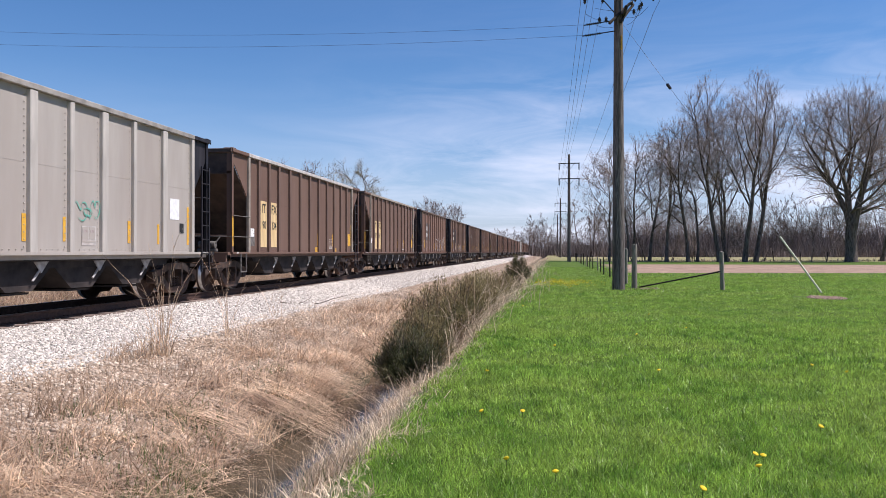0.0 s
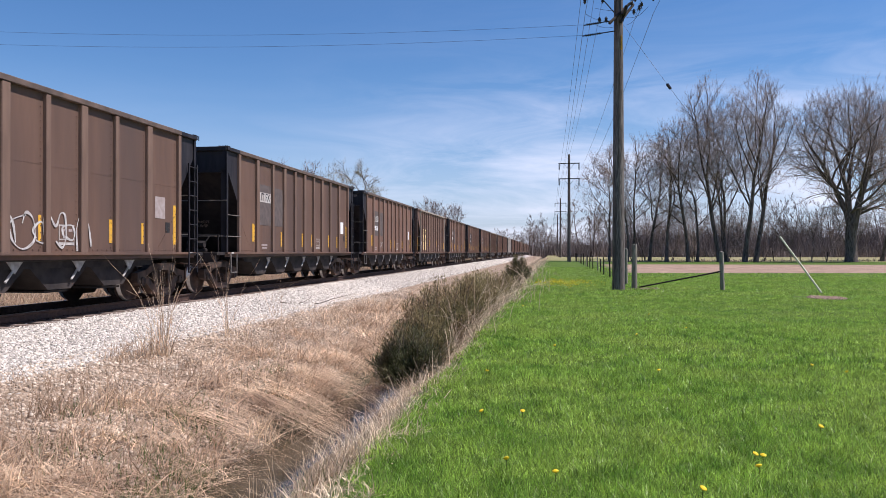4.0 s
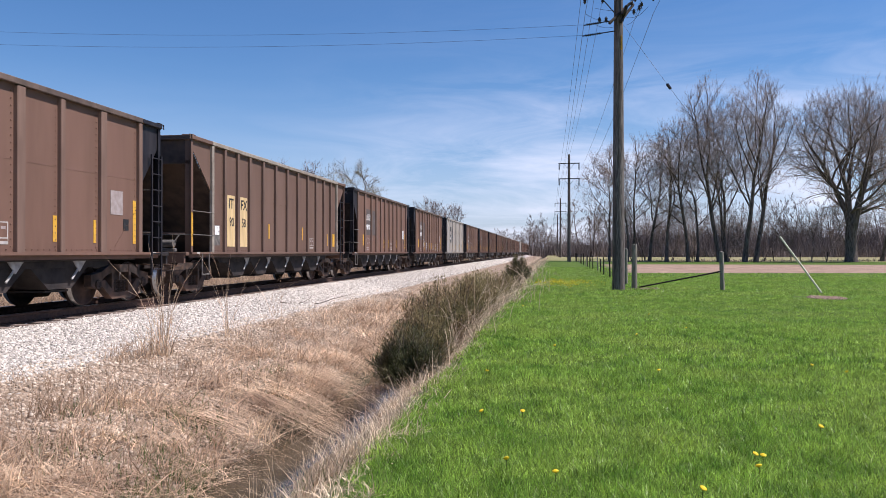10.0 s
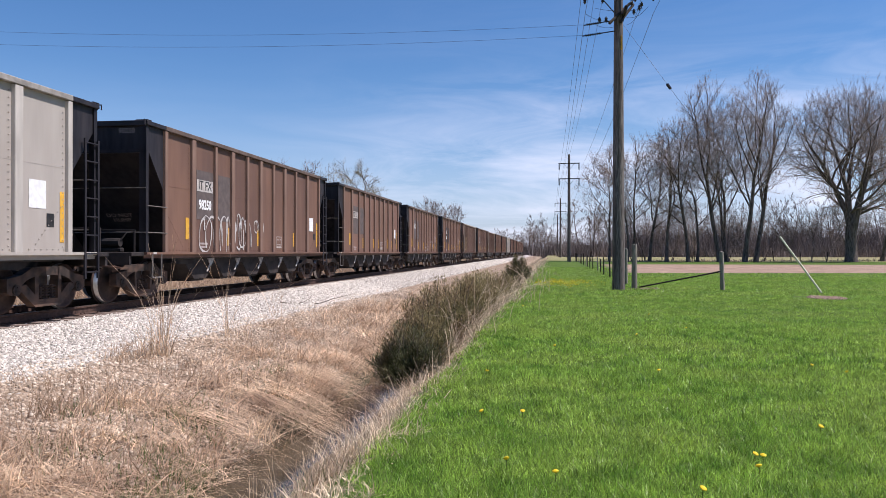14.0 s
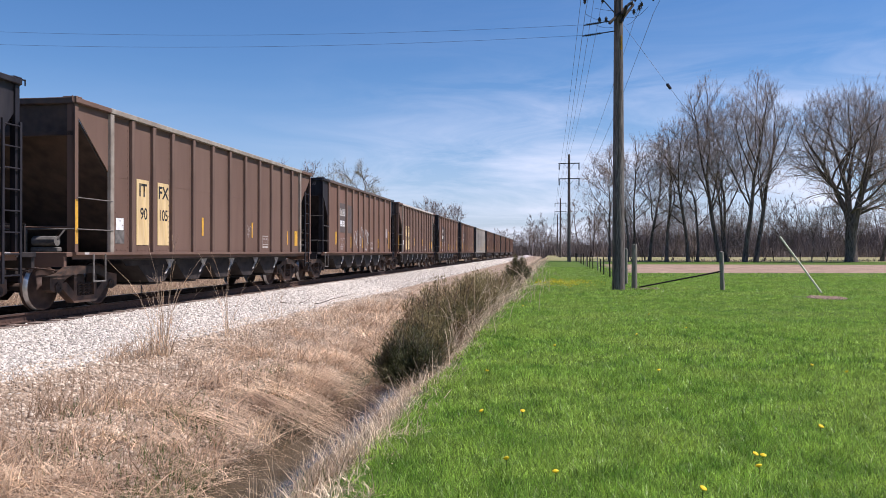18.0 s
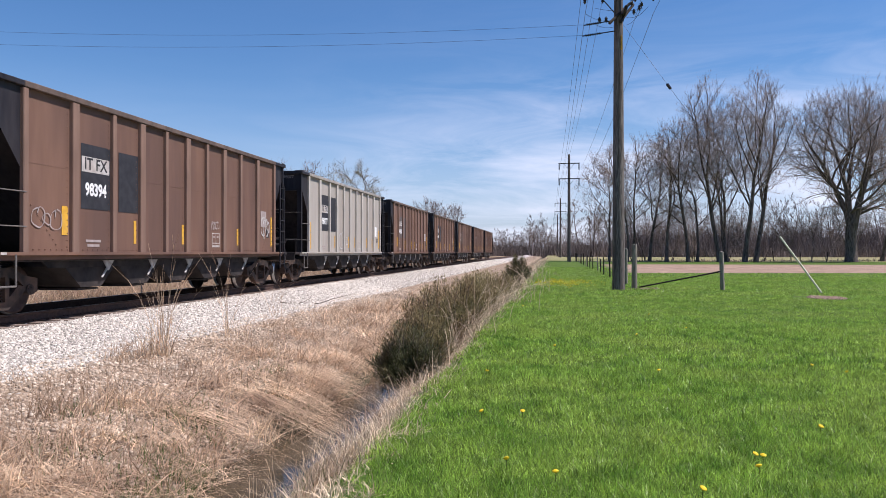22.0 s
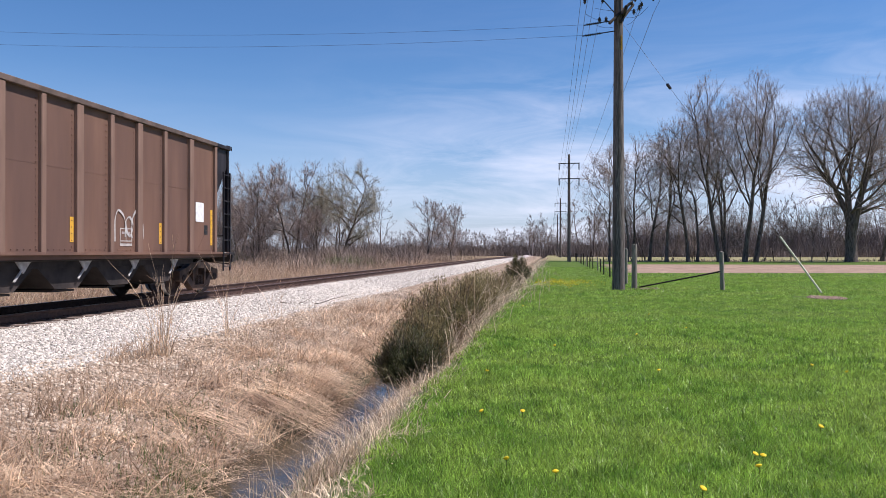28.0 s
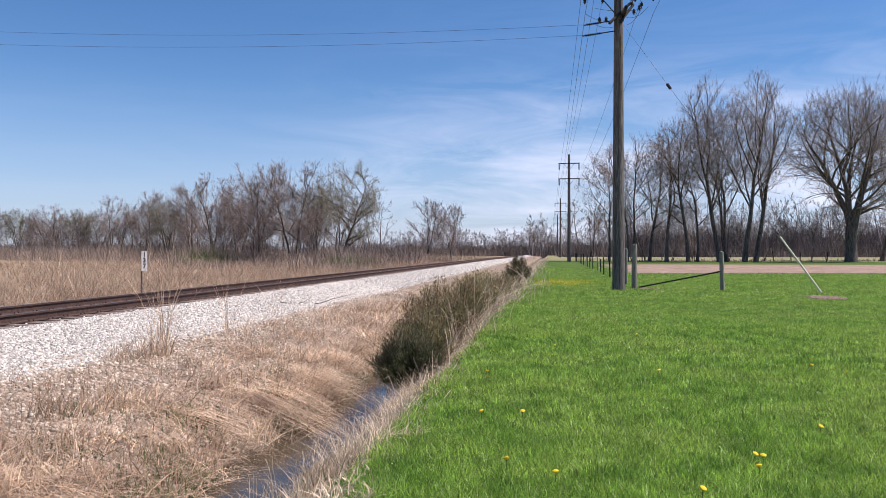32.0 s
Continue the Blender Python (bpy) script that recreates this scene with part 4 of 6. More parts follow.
    for i, (y, z, w, h, m, seed) in enumerate(sprays):
        key = "spray_%d_%.2f_%.2f" % (seed, w, h)
        piece("spray_scrawl", key, m, car, squiggle(seed, w, h, max(3, int(w / 0.38)), (0.014 + 0.014 * min(h, 1.0)) if m is SPRAY else 0.012), pose(SHEET + 0.014 + 0.002 * i, y, z))
    return car


CHORD, WORNPOST = {}, {}
for base, c in zip(BROWN + [BROWN_B, GREY], ((0.155, 0.098, 0.072), (0.17, 0.106, 0.079), (0.19, 0.117, 0.086), (0.14, 0.088, 0.066), (0.41, 0.375, 0.33))):
    WORNPOST[base.name] = material("chalky_post_of_" + base.name, c, tuple(1.3 * k for k in c), 3, 0.75, bump=0.06, stretch=(2, 2, 0.4), c3=tuple(0.72 * k for k in c), scale3=0.7)
    CHORD[base.name] = material("sooty_chord_of_" + base.name, (0.2, 0.183, 0.163) if base is GREY else (0.09, 0.064, 0.051), (0.34, 0.312, 0.276) if base is GREY else (0.15, 0.105, 0.085), 4, 0.75, bump=0.1, c3=(0.06, 0.045, 0.04) if base is not GREY else (0.3, 0.27, 0.24), scale3=0.7)
TB, FB = SIGNBLACK, FADEPANEL
W_, F_, G_ = SPRAY, SPRAYFADE, SPRAYGREEN
A_BROWN = "brown open-top hopper car with black ends and %s"
ROSTER = [
    ("grey open-top hopper car with green scrawl and yellow ticks", GREY, "A", "", TB, ("label",), ((1.62, 1.95, 0.7, 0.4, G_, 1),)),
    ("faded brown hopper car with cream number panels and white end post", BROWN_B, "B", "90 134", None, ("post", "rot", "chord"), ()),
    ("faded brown hopper car with cream panels and pale corner post", BROWN_B, "B", "90 187", None, ("post", "early"), ()),
    (A_BROWN % "white scrawl", BROWN[1], "A", "98174", FB, ("label",), ((-3.4, 1.58, 4.2, 0.75, F_, 2), (1.77, 1.7, 3.0, 1.05, W_, 3), (4.6, 1.7, 2.0, 0.95, W_, 43))),
    (A_BROWN % "white outlined letters", BROWN[0], "A", "98203", TB, (), ((0.7, 1.55, 3.4, 0.7, W_, 4), (-2.2, 1.65, 0.6, 0.7, W_, 5), (-5.1, 2.1, 0.6, 0.7, F_, 6))),
    (A_BROWN % "faded panel", BROWN[0], "A", "", FB, ("label",), ()),
    (A_BROWN % "grey panels", BROWN[1], "A", "98126", FB, ("label",), ((-2.6, 1.55, 0.6, 0.3, W_, 7),)),
    ("faded brown hopper car with cream panels and dusty post", BROWN_B, "B", "90 671", None, ("post",), ()),
    (A_BROWN % "faint scrawl", BROWN[1], "A", "98052", FB, (), ((-5.1, 1.9, 0.7, 0.5, F_, 8), (-3.3, 1.4, 1.3, 0.45, F_, 9))),
    (A_BROWN % "dark panels", BROWN[1], "A", "98125", TB, (), ()),
    (A_BROWN % "small scrawl", BROWN[1], "A", "98320", FB, (), ((-3.9, 1.75, 0.5, 0.6, W_, 10),)),
    ("faded brown hopper car with cream panels and many yellow ticks", BROWN_B, "B", "90 58", None, ("post",), ()),
    (A_BROWN % "faint scrawl", BROWN[1], "A", "98390", FB, ("label",), ((-3.9, 1.7, 1.0, 0.35, F_, 11),)),
    (A_BROWN % "white tags", BROWN[2], "A", "98029", FB, (), ((-2.8, 1.7, 0.74, 0.62, W_, 12), (-1.4, 1.55, 1.25, 0.8, W_, 13), (3.5, 1.5, 1.0, 0.6, W_, 44))),
    ("grey open-top hopper car with dark number panels", GREY, "A", "98307", TB, ("label",), ()),
    (A_BROWN % "large white scrawl", BROWN[2], "A", "98250", FB, ("label",), ((-2.4, 1.67, 3.2, 1.1, W_, 14), (-0.1, 1.9, 0.7, 0.4, W_, 15))),
    (A_BROWN % "faded panel", BROWN[1], "A", "", FB, ("label",), ((2.5, 1.6, 0.5, 0.4, F_, 16),)),
    (A_BROWN % "white tags", BROWN[2], "A", "", FB, (), ((0.9, 1.4, 0.7, 0.4, W_, 17), (3.4, 1.75, 0.7, 0.5, W_, 18), (-2.8, 1.7, 0.6, 0.6, F_, 19))),
    (A_BROWN % "dark panels", BROWN[2], "A", "98383", TB, ("label",), ()),
    ("faded brown hopper car with cream panels and white corner post", BROWN_B, "B", "90 105", None, ("post",), ((1.3, 1.75, 0.6, 0.4, F_, 20),)),
    (A_BROWN % "outlined white scrawl", BROWN[1], "A", "98133", FB, (), ((-0.5, 1.76, 3.2, 1.1, W_, 21), (-3.8, 1.6, 0.7, 0.4, F_, 45))),
    ("faded brown hopper car with cream panels and pale chord", BROWN_B, "B", "90 204", None, ("post", "chord"), ()),
    (A_BROWN % "small tags", BROWN[2], "A", "98078", TB, (), ((-3.95, 1.8, 0.45, 0.35, W_, 22), (-2.7, 1.85, 0.5, 0.55, W_, 23))),
    (A_BROWN % "dark panels", BROWN[2], "A", "98394", TB, (), ((5.3, 1.9, 0.6, 0.8, W_, 24), (-5.3, 1.75, 0.7, 0.4, F_, 46), (1.6, 1.85, 0.4, 0.25, F_, 47))),
    ("grey open-top hopper car with dark panels and chalk scrawl", GREY, "A", "98077", TB, ("label",), ((-0.88, 1.66, 1.34, 0.7, W_, 25),)),
    (A_BROWN % "faded panels", BROWN[2], "A", "98353", FB, ("label",), ((-4.2, 1.7, 0.4, 0.3, F_, 26),)),
    (A_BROWN % "dark panels", BROWN[2], "A", "98304", TB, (), ((-5.3, 1.9, 0.8, 0.4, F_, 27), (0.2, 1.5, 1.6, 0.3, F_, 28))),
    (A_BROWN % "faded panels", BROWN[2], "A", "98021", FB, ("label",), ((-5.3, 2.0, 0.3, 0.3, F_, 29),)),
    (A_BROWN % "pale label", BROWN[2], "A", "", FB, ("label",), ()),
    (A_BROWN % "dark panels, last car", BROWN[2], "A", "98361", TB, ("label",), ((-2.4, 1.78, 0.8, 0.3, W_, 30), (1.8, 1.76, 1.0, 0.75, W_, 31))),
]
train = [hopper_car(*row) for row in ROSTER]


# metres by which the train hangs back at some seconds: slack running in and out
SLACK_T = (0, 1, 2, 3, 6, 7, 8, 9, 10, 11, 12, 13, 14, 17, 18, 19, 20, 21, 22, 23, 24, 25, 28, 32)
SLACK_M = (0.09, -0.01, -0.02, -0.06, 0.08, -0.06, 0.66, 0.2, 0.33, 0.24, -0.2, -0.19, -0.08, -0.04, 0.01, -0.12, 0, 0.01, 0.11, 0.32, -0.18, 0, 0.09, 0)


def travel(t):
    """Metres that the train has rolled by the time t."""
    return 15.548 * t + 0.02522 * t ** 2 - 0.00032 * t ** 3 - 0.24 * math.exp(-((t - 20) / 2.4) ** 2) - float(np.interp(t, SLACK_T, SLACK_M))


def motions():
    for i, car in enumerate(train):
        walk(car, [(t, pose(TRACK_X, 12.05 + i * CAR_L - travel(t), RAIL_Z)) for t in range(33)])
    axles = [o for c in train for tr in c.children if tr.name.startswith("truck") for o in tr.children if o.name.startswith("wheelset")]
    lead = {}
    for a in axles:
        y = round(a.location.y, 2)
        if y not in lead:
            walk(a, [(k / FPS, pose(0, y, 0.457, math.degrees(travel(k / FPS) / 0.457) % 360)) for k in range(32 * FPS + 1)])
            lead[y] = a
        else:
            a.rotation_mode = "QUATERNION"
            keys = a.animation_data_create()
            keys.action = lead[y].animation_data.action
            keys.action_slot = lead[y].animation_data.action_slot

# ---------------------------------------------------------------- grass


def build_lawn():
    rng = np.random.default_rng(21)
    out = []
    # stretches of the lawn: from y0 to y1, blades a square metre, height, half width
    for y0, y1, dens, h, w, k in ((3.0, 6.5, 4400, 0.078, 0.0028, 2), (6.5, 10, 2600, 0.082, 0.0038, 2), (10, 16, 1050, 0.088, 0.006, 2), (16, 26, 640, 0.085, 0.0068, 1), (26, 46, 260, 0.09, 0.0105, 1), (46, 70, 50, 0.1, 0.018, 1)):
        x1 = 1.5 + 0.5 * y1
        n = int((x1 + 1.7) * (y1 - y0) * dens)
        x, y = rng.uniform(-1.7, x1, n), rng.uniform(y0, y1, n)
        edge = -1.42 + 0.12 * np.clip((6.5 - y) / 2.0, 0, 1)
        keep = (x < 1.6 + 0.47 * y) & (x + 0.16 * np.sin(2.2 * y) + 0.08 * np.sin(5.1 * y) + rng.normal(0, 0.1, n) > edge) & (np.hypot(x - 8.7, (y - 26.1) * 0.7) > 0.8) & ((x < 4.8) | (y < 52.0 + 0.1 * x))
        x, y = x[keep], y[keep]
        tuft = 0.9 + 0.2 * np.sin(3.1 * x + 1.7 * np.sin(1.3 * y)) * np.sin(2.7 * y + 2.2 * x + np.sin(1.9 * x)) + 0.2 * np.sin(9.1 * x + 2 * np.sin(5 * y)) * np.sin(8.3 * y)
        n = len(x)
        out.append(blades(rng, x, y, ground_z(x, y) - 0.004, h * tuft * rng.uniform(0.5, 1.35, n), w * rng.uniform(0.7, 1.3, n), 1.0, 0.7, k))
    tagged(part("lawn_grass", tri_mesh("lawn_grass", *joined(out)), GRASS, None), "bright green spring lawn, freshly grown", "grass", kind="stuff")


def patch(x, y):
    """How thickly the dead grass covers the bank, 0 to 1: bare gravel patches towards the ballast."""
    w = 0.5 + 0.32 * np.sin(1.1 * x + 0.9 * y + 0.5) * np.sin(1.3 * y - 0.7 * x) + 0.25 * np.sin(2.9 * x - 1.7 * y)
    low = np.clip((np.asarray(x) + 6.2) / 2.2, 0, 1)
    bare = 0.8 * np.exp(-((x + 5.9) / 0.8) ** 2 - ((y - 8.6) / 2.0) ** 2) + 0.3 * np.exp(-((x + 5.3) / 0.4) ** 2 - ((y - 7.0) / 0.5) ** 2)
    return np.clip(0.1 + 0.78 * low + 0.75 * (w - 0.5) - bare, 0, 1)


def build_straw():
    rng = np.random.default_rng(22)
    out = []
    # matted dead grass on the track side of the ditch: tufts that lean towards the water
    n_t = 620
    ty = along(rng, n_t, 4.2, 34, 1.35)
    tx = -3.6 - 3.0 * rng.uniform(0, 1, n_t) ** 1.7
    for cx, cy in zip(tx, ty):
        if patch(cx, cy) < rng.uniform(0, 0.75):
            continue
        n = int(rng.uniform(20, 56))
        x, y = cx + rng.normal(0, 0.16, n), cy + rng.normal(0, 0.16, n)
        drift = (rng.uniform(-0.5, 1.2), rng.uniform(-0.9, 0.8), rng.uniform(-0.5, 0.0))
        out.append(blades(rng, x, y, ground_z(x, y) - 0.01, rng.uniform(0.2, 0.65, n), rng.uniform(0.0025, 0.006, n) * (1 + cy / 30), 1.6, 0.8, 3, drift))
    # loose lying blades all over the bank
    n = 15000
    y = along(rng, n, 4.2, 44, 1.3)
    x = -3.45 - 3.7 * rng.uniform(0, 1, n) ** 1.5
    keep = patch(x, y) > rng.uniform(0.05, 0.95, n)
    x, y = x[keep], y[keep]
    n = len(x)
    out.append(blades(rng, x, y, ground_z(x, y) + 0.005, rng.uniform(0.15, 0.5, n), rng.uniform(0.0022, 0.0045, n) * (1 + y / 25), 2.6, 0.8, 3, (0.12, -0.08, -0.35)))
    # sheaves that hang over the water
    for cx, cy, m, dy in ((-3.8, 9.9, 230, -0.3), (-3.7, 10.7, 70, -0.5), (-3.85, 12.0, 150, -0.35), (-4.0, 13.8, 110, -0.3), (-4.3, 8.6, 110, 0.1), (-4.1, 16.0, 170, -0.3)):
        x, y = cx + rng.normal(0, 0.2, m) - 0.3, cy + rng.normal(0, 0.2, m)
        out.append(blades(rng, x, y, ground_z(x, y) + rng.uniform(0.0, 0.14, m), rng.uniform(0.3, 1.1, m), rng.uniform(0.003, 0.0065, m), 0.75, 0.5, 3, (1.4, dy, -0.92)))
    # long straws fallen every way over the near bank
    for cx, cy, m in ((-4.1, 5.5, 260), (-4.9, 6.2, 260), (-5.5, 6.6, 80), (-4.7, 8.6, 140), (-5.0, 10.2, 140), (-5.6, 12.2, 120), (-4.6, 7.2, 140)):
        x, y = cx + rng.normal(0, 0.45, m), cy + rng.normal(0, 0.4, m)
        out.append(blades(rng, x, y, ground_z(x, y) + rng.uniform(0.01, 0.12, m), rng.uniform(0.25, 0.95, m), rng.uniform(0.0025, 0.0055, m), 3.2, 0.9, 4, (0.35, -0.1, -0.75)))
    tagged(part("dead_grass", tri_mesh("dead_grass", *joined(out)), STRAW, None), "matted reddish-tan dead grass on the ditch bank", "dead grass", kind="stuff")
    out = []
    # pale fringe between lawn and ditch
    n = 26000
    y = along(rng, n, 3.4, 70, 1.7)
    x = -1.68 + 0.22 * np.clip((6.5 - y) / 2.0, 0, 1) + rng.normal(0, 0.26, n) + 0.12 * np.sin(2.2 * y) + 0.08 * np.sin(7.3 * y)
    x = np.clip(x, -2.5, -1.1)
    out.append(blades(rng, x, y, ground_z(x, y) - 0.01, rng.uniform(0.05, 0.22, n) * (0.45 + 0.8 * np.sin(1.7 * y + 0.8 * np.sin(4.1 * y)) ** 2), rng.uniform(0.002, 0.004, n) * (1 + y / 22), 2.3, 1.0, 3, (0.0, -0.1, -0.15)))
    for cx, cy, m, h in ((-1.85, 10.0, 420, 0.75), (-1.75, 8.6, 260, 0.36), (-1.68, 5.9, 520, 0.62), (-1.78, 5.1, 420, 0.55), (-1.62, 7.0, 300, 0.45), (-1.8, 12.0, 320, 0.5), (-1.7, 15, 320, 0.55), (-1.7, 19, 320, 0.6), (-1.7, 24, 320, 0.7)):
        x, y = cx + 0.05 + rng.normal(0, 0.14, m), cy + rng.normal(0, 0.2 + cy * 0.03, m)
        out.append(blades(rng, x, y, ground_z(x, y), 0.6 * h * rng.uniform(0.25, 1.1, m), rng.uniform(0.0018, 0.0035, m) * (1 + cy / 25), 1.1, 0.8, 3))
    tagged(part("pale_dead_grass", tri_mesh("pale_dead_grass", *joined(out)), STRAWPALE, None), "pale dead grass fringe between lawn and ditch", "dead grass", kind="stuff")
    out = []
    # green tufts at the water's edge
    for cx, cy, m in ((-3.75, 7.4, 420), (-3.65, 6.5, 380), (-4.2, 8.6, 220), (-4.6, 6.6, 90), (-5.2, 8.0, 70), (-2.05, 5.4, 260), (-2.3, 5.0, 200), (-3.7, 10.4, 80), (-4.4, 11.5, 60), (-13.6, 28, 200), (-14.0, 33, 260)):
        x, y = cx + rng.normal(0, 0.22, m), cy + rng.normal(0, 0.25, m)
        out.append(blades(rng, x, y, ground_z(x, y), rng.uniform(0.08, 0.25, m), rng.uniform(0.002, 0.004, m) * (1 + cy / 12), 0.8, 0.6, 2))
    tagged(part("ditch_weeds", tri_mesh("ditch_weeds", *joined(out)), WEED, None), "green weeds sprouting beside the ditch water", "weeds", kind="stuff")


def build_far_grass():
    rng = np.random.default_rng(23)
    out = []
    n = 64000
    y = along(rng, n, 14, 120, 1.6)
    x = -14.6 - (24 + 0.35 * y) * rng.uniform(0, 1, n) ** 2.0
    h = (0.55 + 0.75 * np.clip((-15.2 - x) / 2.5, 0, 1)) * rng.uniform(0.35, 1.25, n) * (0.78 + 0.3 * np.sin(0.7 * x + 0.4 * y) * np.sin(0.31 * y + 0.2 * x) + 0.22 * np.sin(2.1 * x + np.sin(1.1 * y)) * np.sin(1.3 * y)) * np.where(rng.uniform(0, 1, n) < 0.06, 1.6, 1.0)
    out.append(blades(rng, x, y, ground_z(x, y) - 0.02, h, rng.uniform(0.003, 0.008, n) * (1 + y / 60), 1.0, 0.9, 3))
    n = 9000
    y = along(rng, n, 14, 110, 1.5)
    x = -13.2 - 1.6 * rng.uniform(0, 1, n)
    out.append(blades(rng, x, y, ground_z(x, y) - 0.01, rng.uniform(0.1, 0.35, n), rng.uniform(0.004, 0.01, n) * (1 + y / 60), 0.8, 0.6, 2))
    tagged(part("tall_field_grass", tri_mesh("tall_field_grass", *joined(out)), TALLGRASS, None), "tall tawny dead grass along the far side of the track", "dead grass", kind="stuff")
    # rough grass between ditch and ballast further along
    n = 9000
    y = along(rng, n, 22, 160, 1.5)
    x = -2.1 + rng.normal(0, 0.6, n)
    tagged(part("verge_grass", tri_mesh("verge_grass", *blades(rng, x, y, ground_z(x, y) - 0.02, rng.uniform(0.15, 0.6, n), rng.uniform(0.004, 0.009, n) * (1 + y / 60), 1.1, 0.8, 3)), STRAWPALE, None), "rough dead grass along the ditch", "dead grass", kind="stuff")


build_lawn()
build_straw()
build_far_grass()


def stalks(name, label, spots, seed, mat=None, thick=0.0045, fan=0.18):
    """Tall dry weed stalks that fan out from a tuft: thin stems with side twigs."""
    rng = np.random.default_rng(seed)
    for cx, cy, n, h, spread in spots:
        tb = Tubes()
        for i in range(n):
            x, y = cx + rng.normal(0, spread), cy + rng.normal(0, spread)
            z = float(ground_z(x, y))
            l = rng.normal(0, fan, 2)
            hh = h * rng.uniform(0.4, 1.05)
            s = np.linspace(0, 1, 6)
            out = s + 0.6 * s ** 3
            p = np.stack([x + l[0] * out * hh, y + l[1] * out * hh, z + hh * (s - 0.45 * np.hypot(*l) * s ** 3)], 1)
            tb.add(p, thick * (1 - 0.7 * s), 3)
            for k in range(int(rng.uniform(1, 6))):
                q = p[int(rng.integers(2, 6))]
                e = rng.normal(0, 0.035, 3) + np.array([l[0] * 0.3, l[1] * 0.3, 0.1])
                tb.add(np.stack([q, q + e * hh * 0.5, q + e * hh]), [thick * 0.6, thick * 0.45, thick * 0.25], 3)
        tagged(part(name, tb.mesh(name), mat or STEM, None), label, "weed", "dry weeds on the bank", "stuff")


stalks("weed_clump", "thin dry weed stalks standing on the bank", ((-6.35, 11.8, 28, 1.8, 0.07), (-6.4, 11.7, 40, 0.6, 0.13), (-6.6, 14.9, 9, 1.75, 0.06), (-7.2, 19.0, 7, 1.3, 0.1), (-5.9, 13.5, 6, 0.5, 0.3), (-6.1, 15.5, 8, 0.45, 0.3), (-5.4, 17.5, 8, 0.45, 0.4)), 31, STRAW, 0.0055, 0.16)
stalks("brush_tangle", "low tangle of dry brown twigs", ((-6.7, 11.3, 40, 0.35, 0.22), (-7.0, 9.0, 16, 0.22, 0.1), (-5.2, 8.3, 90, 0.5, 0.25), (-6.1, 8.0, 22, 0.25, 0.3), (-5.5, 7.7, 50, 0.4, 0.14), (-4.9, 6.1, 60, 0.35, 0.2), (-4.5, 6.3, 70, 0.4, 0.3), (-5.4, 6.7, 60, 0.35, 0.25), (-6.7, 11.6, 70, 0.4, 0.25), (-5.6, 10.8, 60, 0.35, 0.3), (-6.5, 9.2, 26, 0.25, 0.2), (-2.3, 9.9, 44, 0.5, 0.24), (-2.3, 8.9, 30, 0.4, 0.2), (-2.15, 7.4, 22, 0.35, 0.2), (-2.2, 6.0, 26, 0.35, 0.25), (-3.5, 6.6, 12, 0.6, 0.18), (-2.0, 13.5, 40, 0.7, 0.3), (-4.9, 10.5, 30, 0.3, 0.3), (-5.6, 14.0, 36, 0.35, 0.3), (-4.6, 7.2, 40, 0.35, 0.3), (-5.8, 16.5, 36, 0.35, 0.35), (-4.9, 19.0, 40, 0.4, 0.4)), 32)
stalks("reed_clump", "pale straight stems rising from the ditch", ((-2.5, 5.6, 16, 0.6, 0.22), (-2.35, 6.4, 12, 0.6, 0.2), (-2.55, 7.2, 10, 0.5, 0.15), (-1.85, 9.8, 7, 0.75, 0.07), (-1.8, 12.5, 26, 0.9, 0.2), (-1.75, 15.0, 26, 1.0, 0.25)), 33, STRAWPALE)

# ---------------------------------------------------------------- bushes and trees


def juniper(at, height, radius, seed, mat, label, plumes=46, loose=0.32):
    """A shaggy evergreen bush: plumes that spread from the base, each a stem thick with short needle sprays, with gaps between."""
    rng = np.random.default_rng(seed)
    bush = thing("juniper_bush", label, "bush", "bushes along the ditch", at=at)
    tb, sprays = Tubes(), []
    for i in range(plumes):
        a, w = rng.uniform(0, 6.283), rng.uniform(0, 1) ** 0.6
        out, rise = radius * w * rng.uniform(0.75, 1.2), height * (1 - 0.6 * w * w) * rng.uniform(0.6, 1.12)
        s = np.linspace(0, 1, 7)
        p = np.stack([out * math.cos(a) * s ** 0.8, out * math.sin(a) * s ** 0.8, rise * s ** 1.15], 1) + rng.normal(0, 0.025, (7, 3)) * s[:, None]
        tb.add(p, 0.012 * (1 - 0.8 * s) + 0.002, 4)
        m = 330
        t = rng.uniform(0.22, 1.0, m) ** 0.75
        c = np.stack([np.interp(t, s, p[:, k]) for k in range(3)], 1)
        girth = 0.13 * radius * (1.1 - t) ** 0.5 + 0.012
        off = rng.normal(0, 1, (m, 3)) * girth[:, None]
        along_stem = (p[-1] - p[2]) / np.linalg.norm(p[-1] - p[2])
        up = off / (np.linalg.norm(off, axis=1)[:, None] + 1e-6) * 0.45 + along_stem * 0.6 + rng.normal(0, loose, (m, 3))
        up /= np.linalg.norm(up, axis=1)[:, None]
        sprays.append(strips(c + off, up, rng.normal(0, 0.15, (m, 3)), rng.uniform(0.03, 0.1, m) * (0.7 + height * 0.3), rng.uniform(0.004, 0.009, m) * (0.8 + at[1] / 40), flat_dirs(rng, m), 1))
    part("stems", tb.mesh("stems"), BARK, bush)
    part("foliage", tri_mesh("foliage", *joined(sprays)), mat, bush)
    return bush


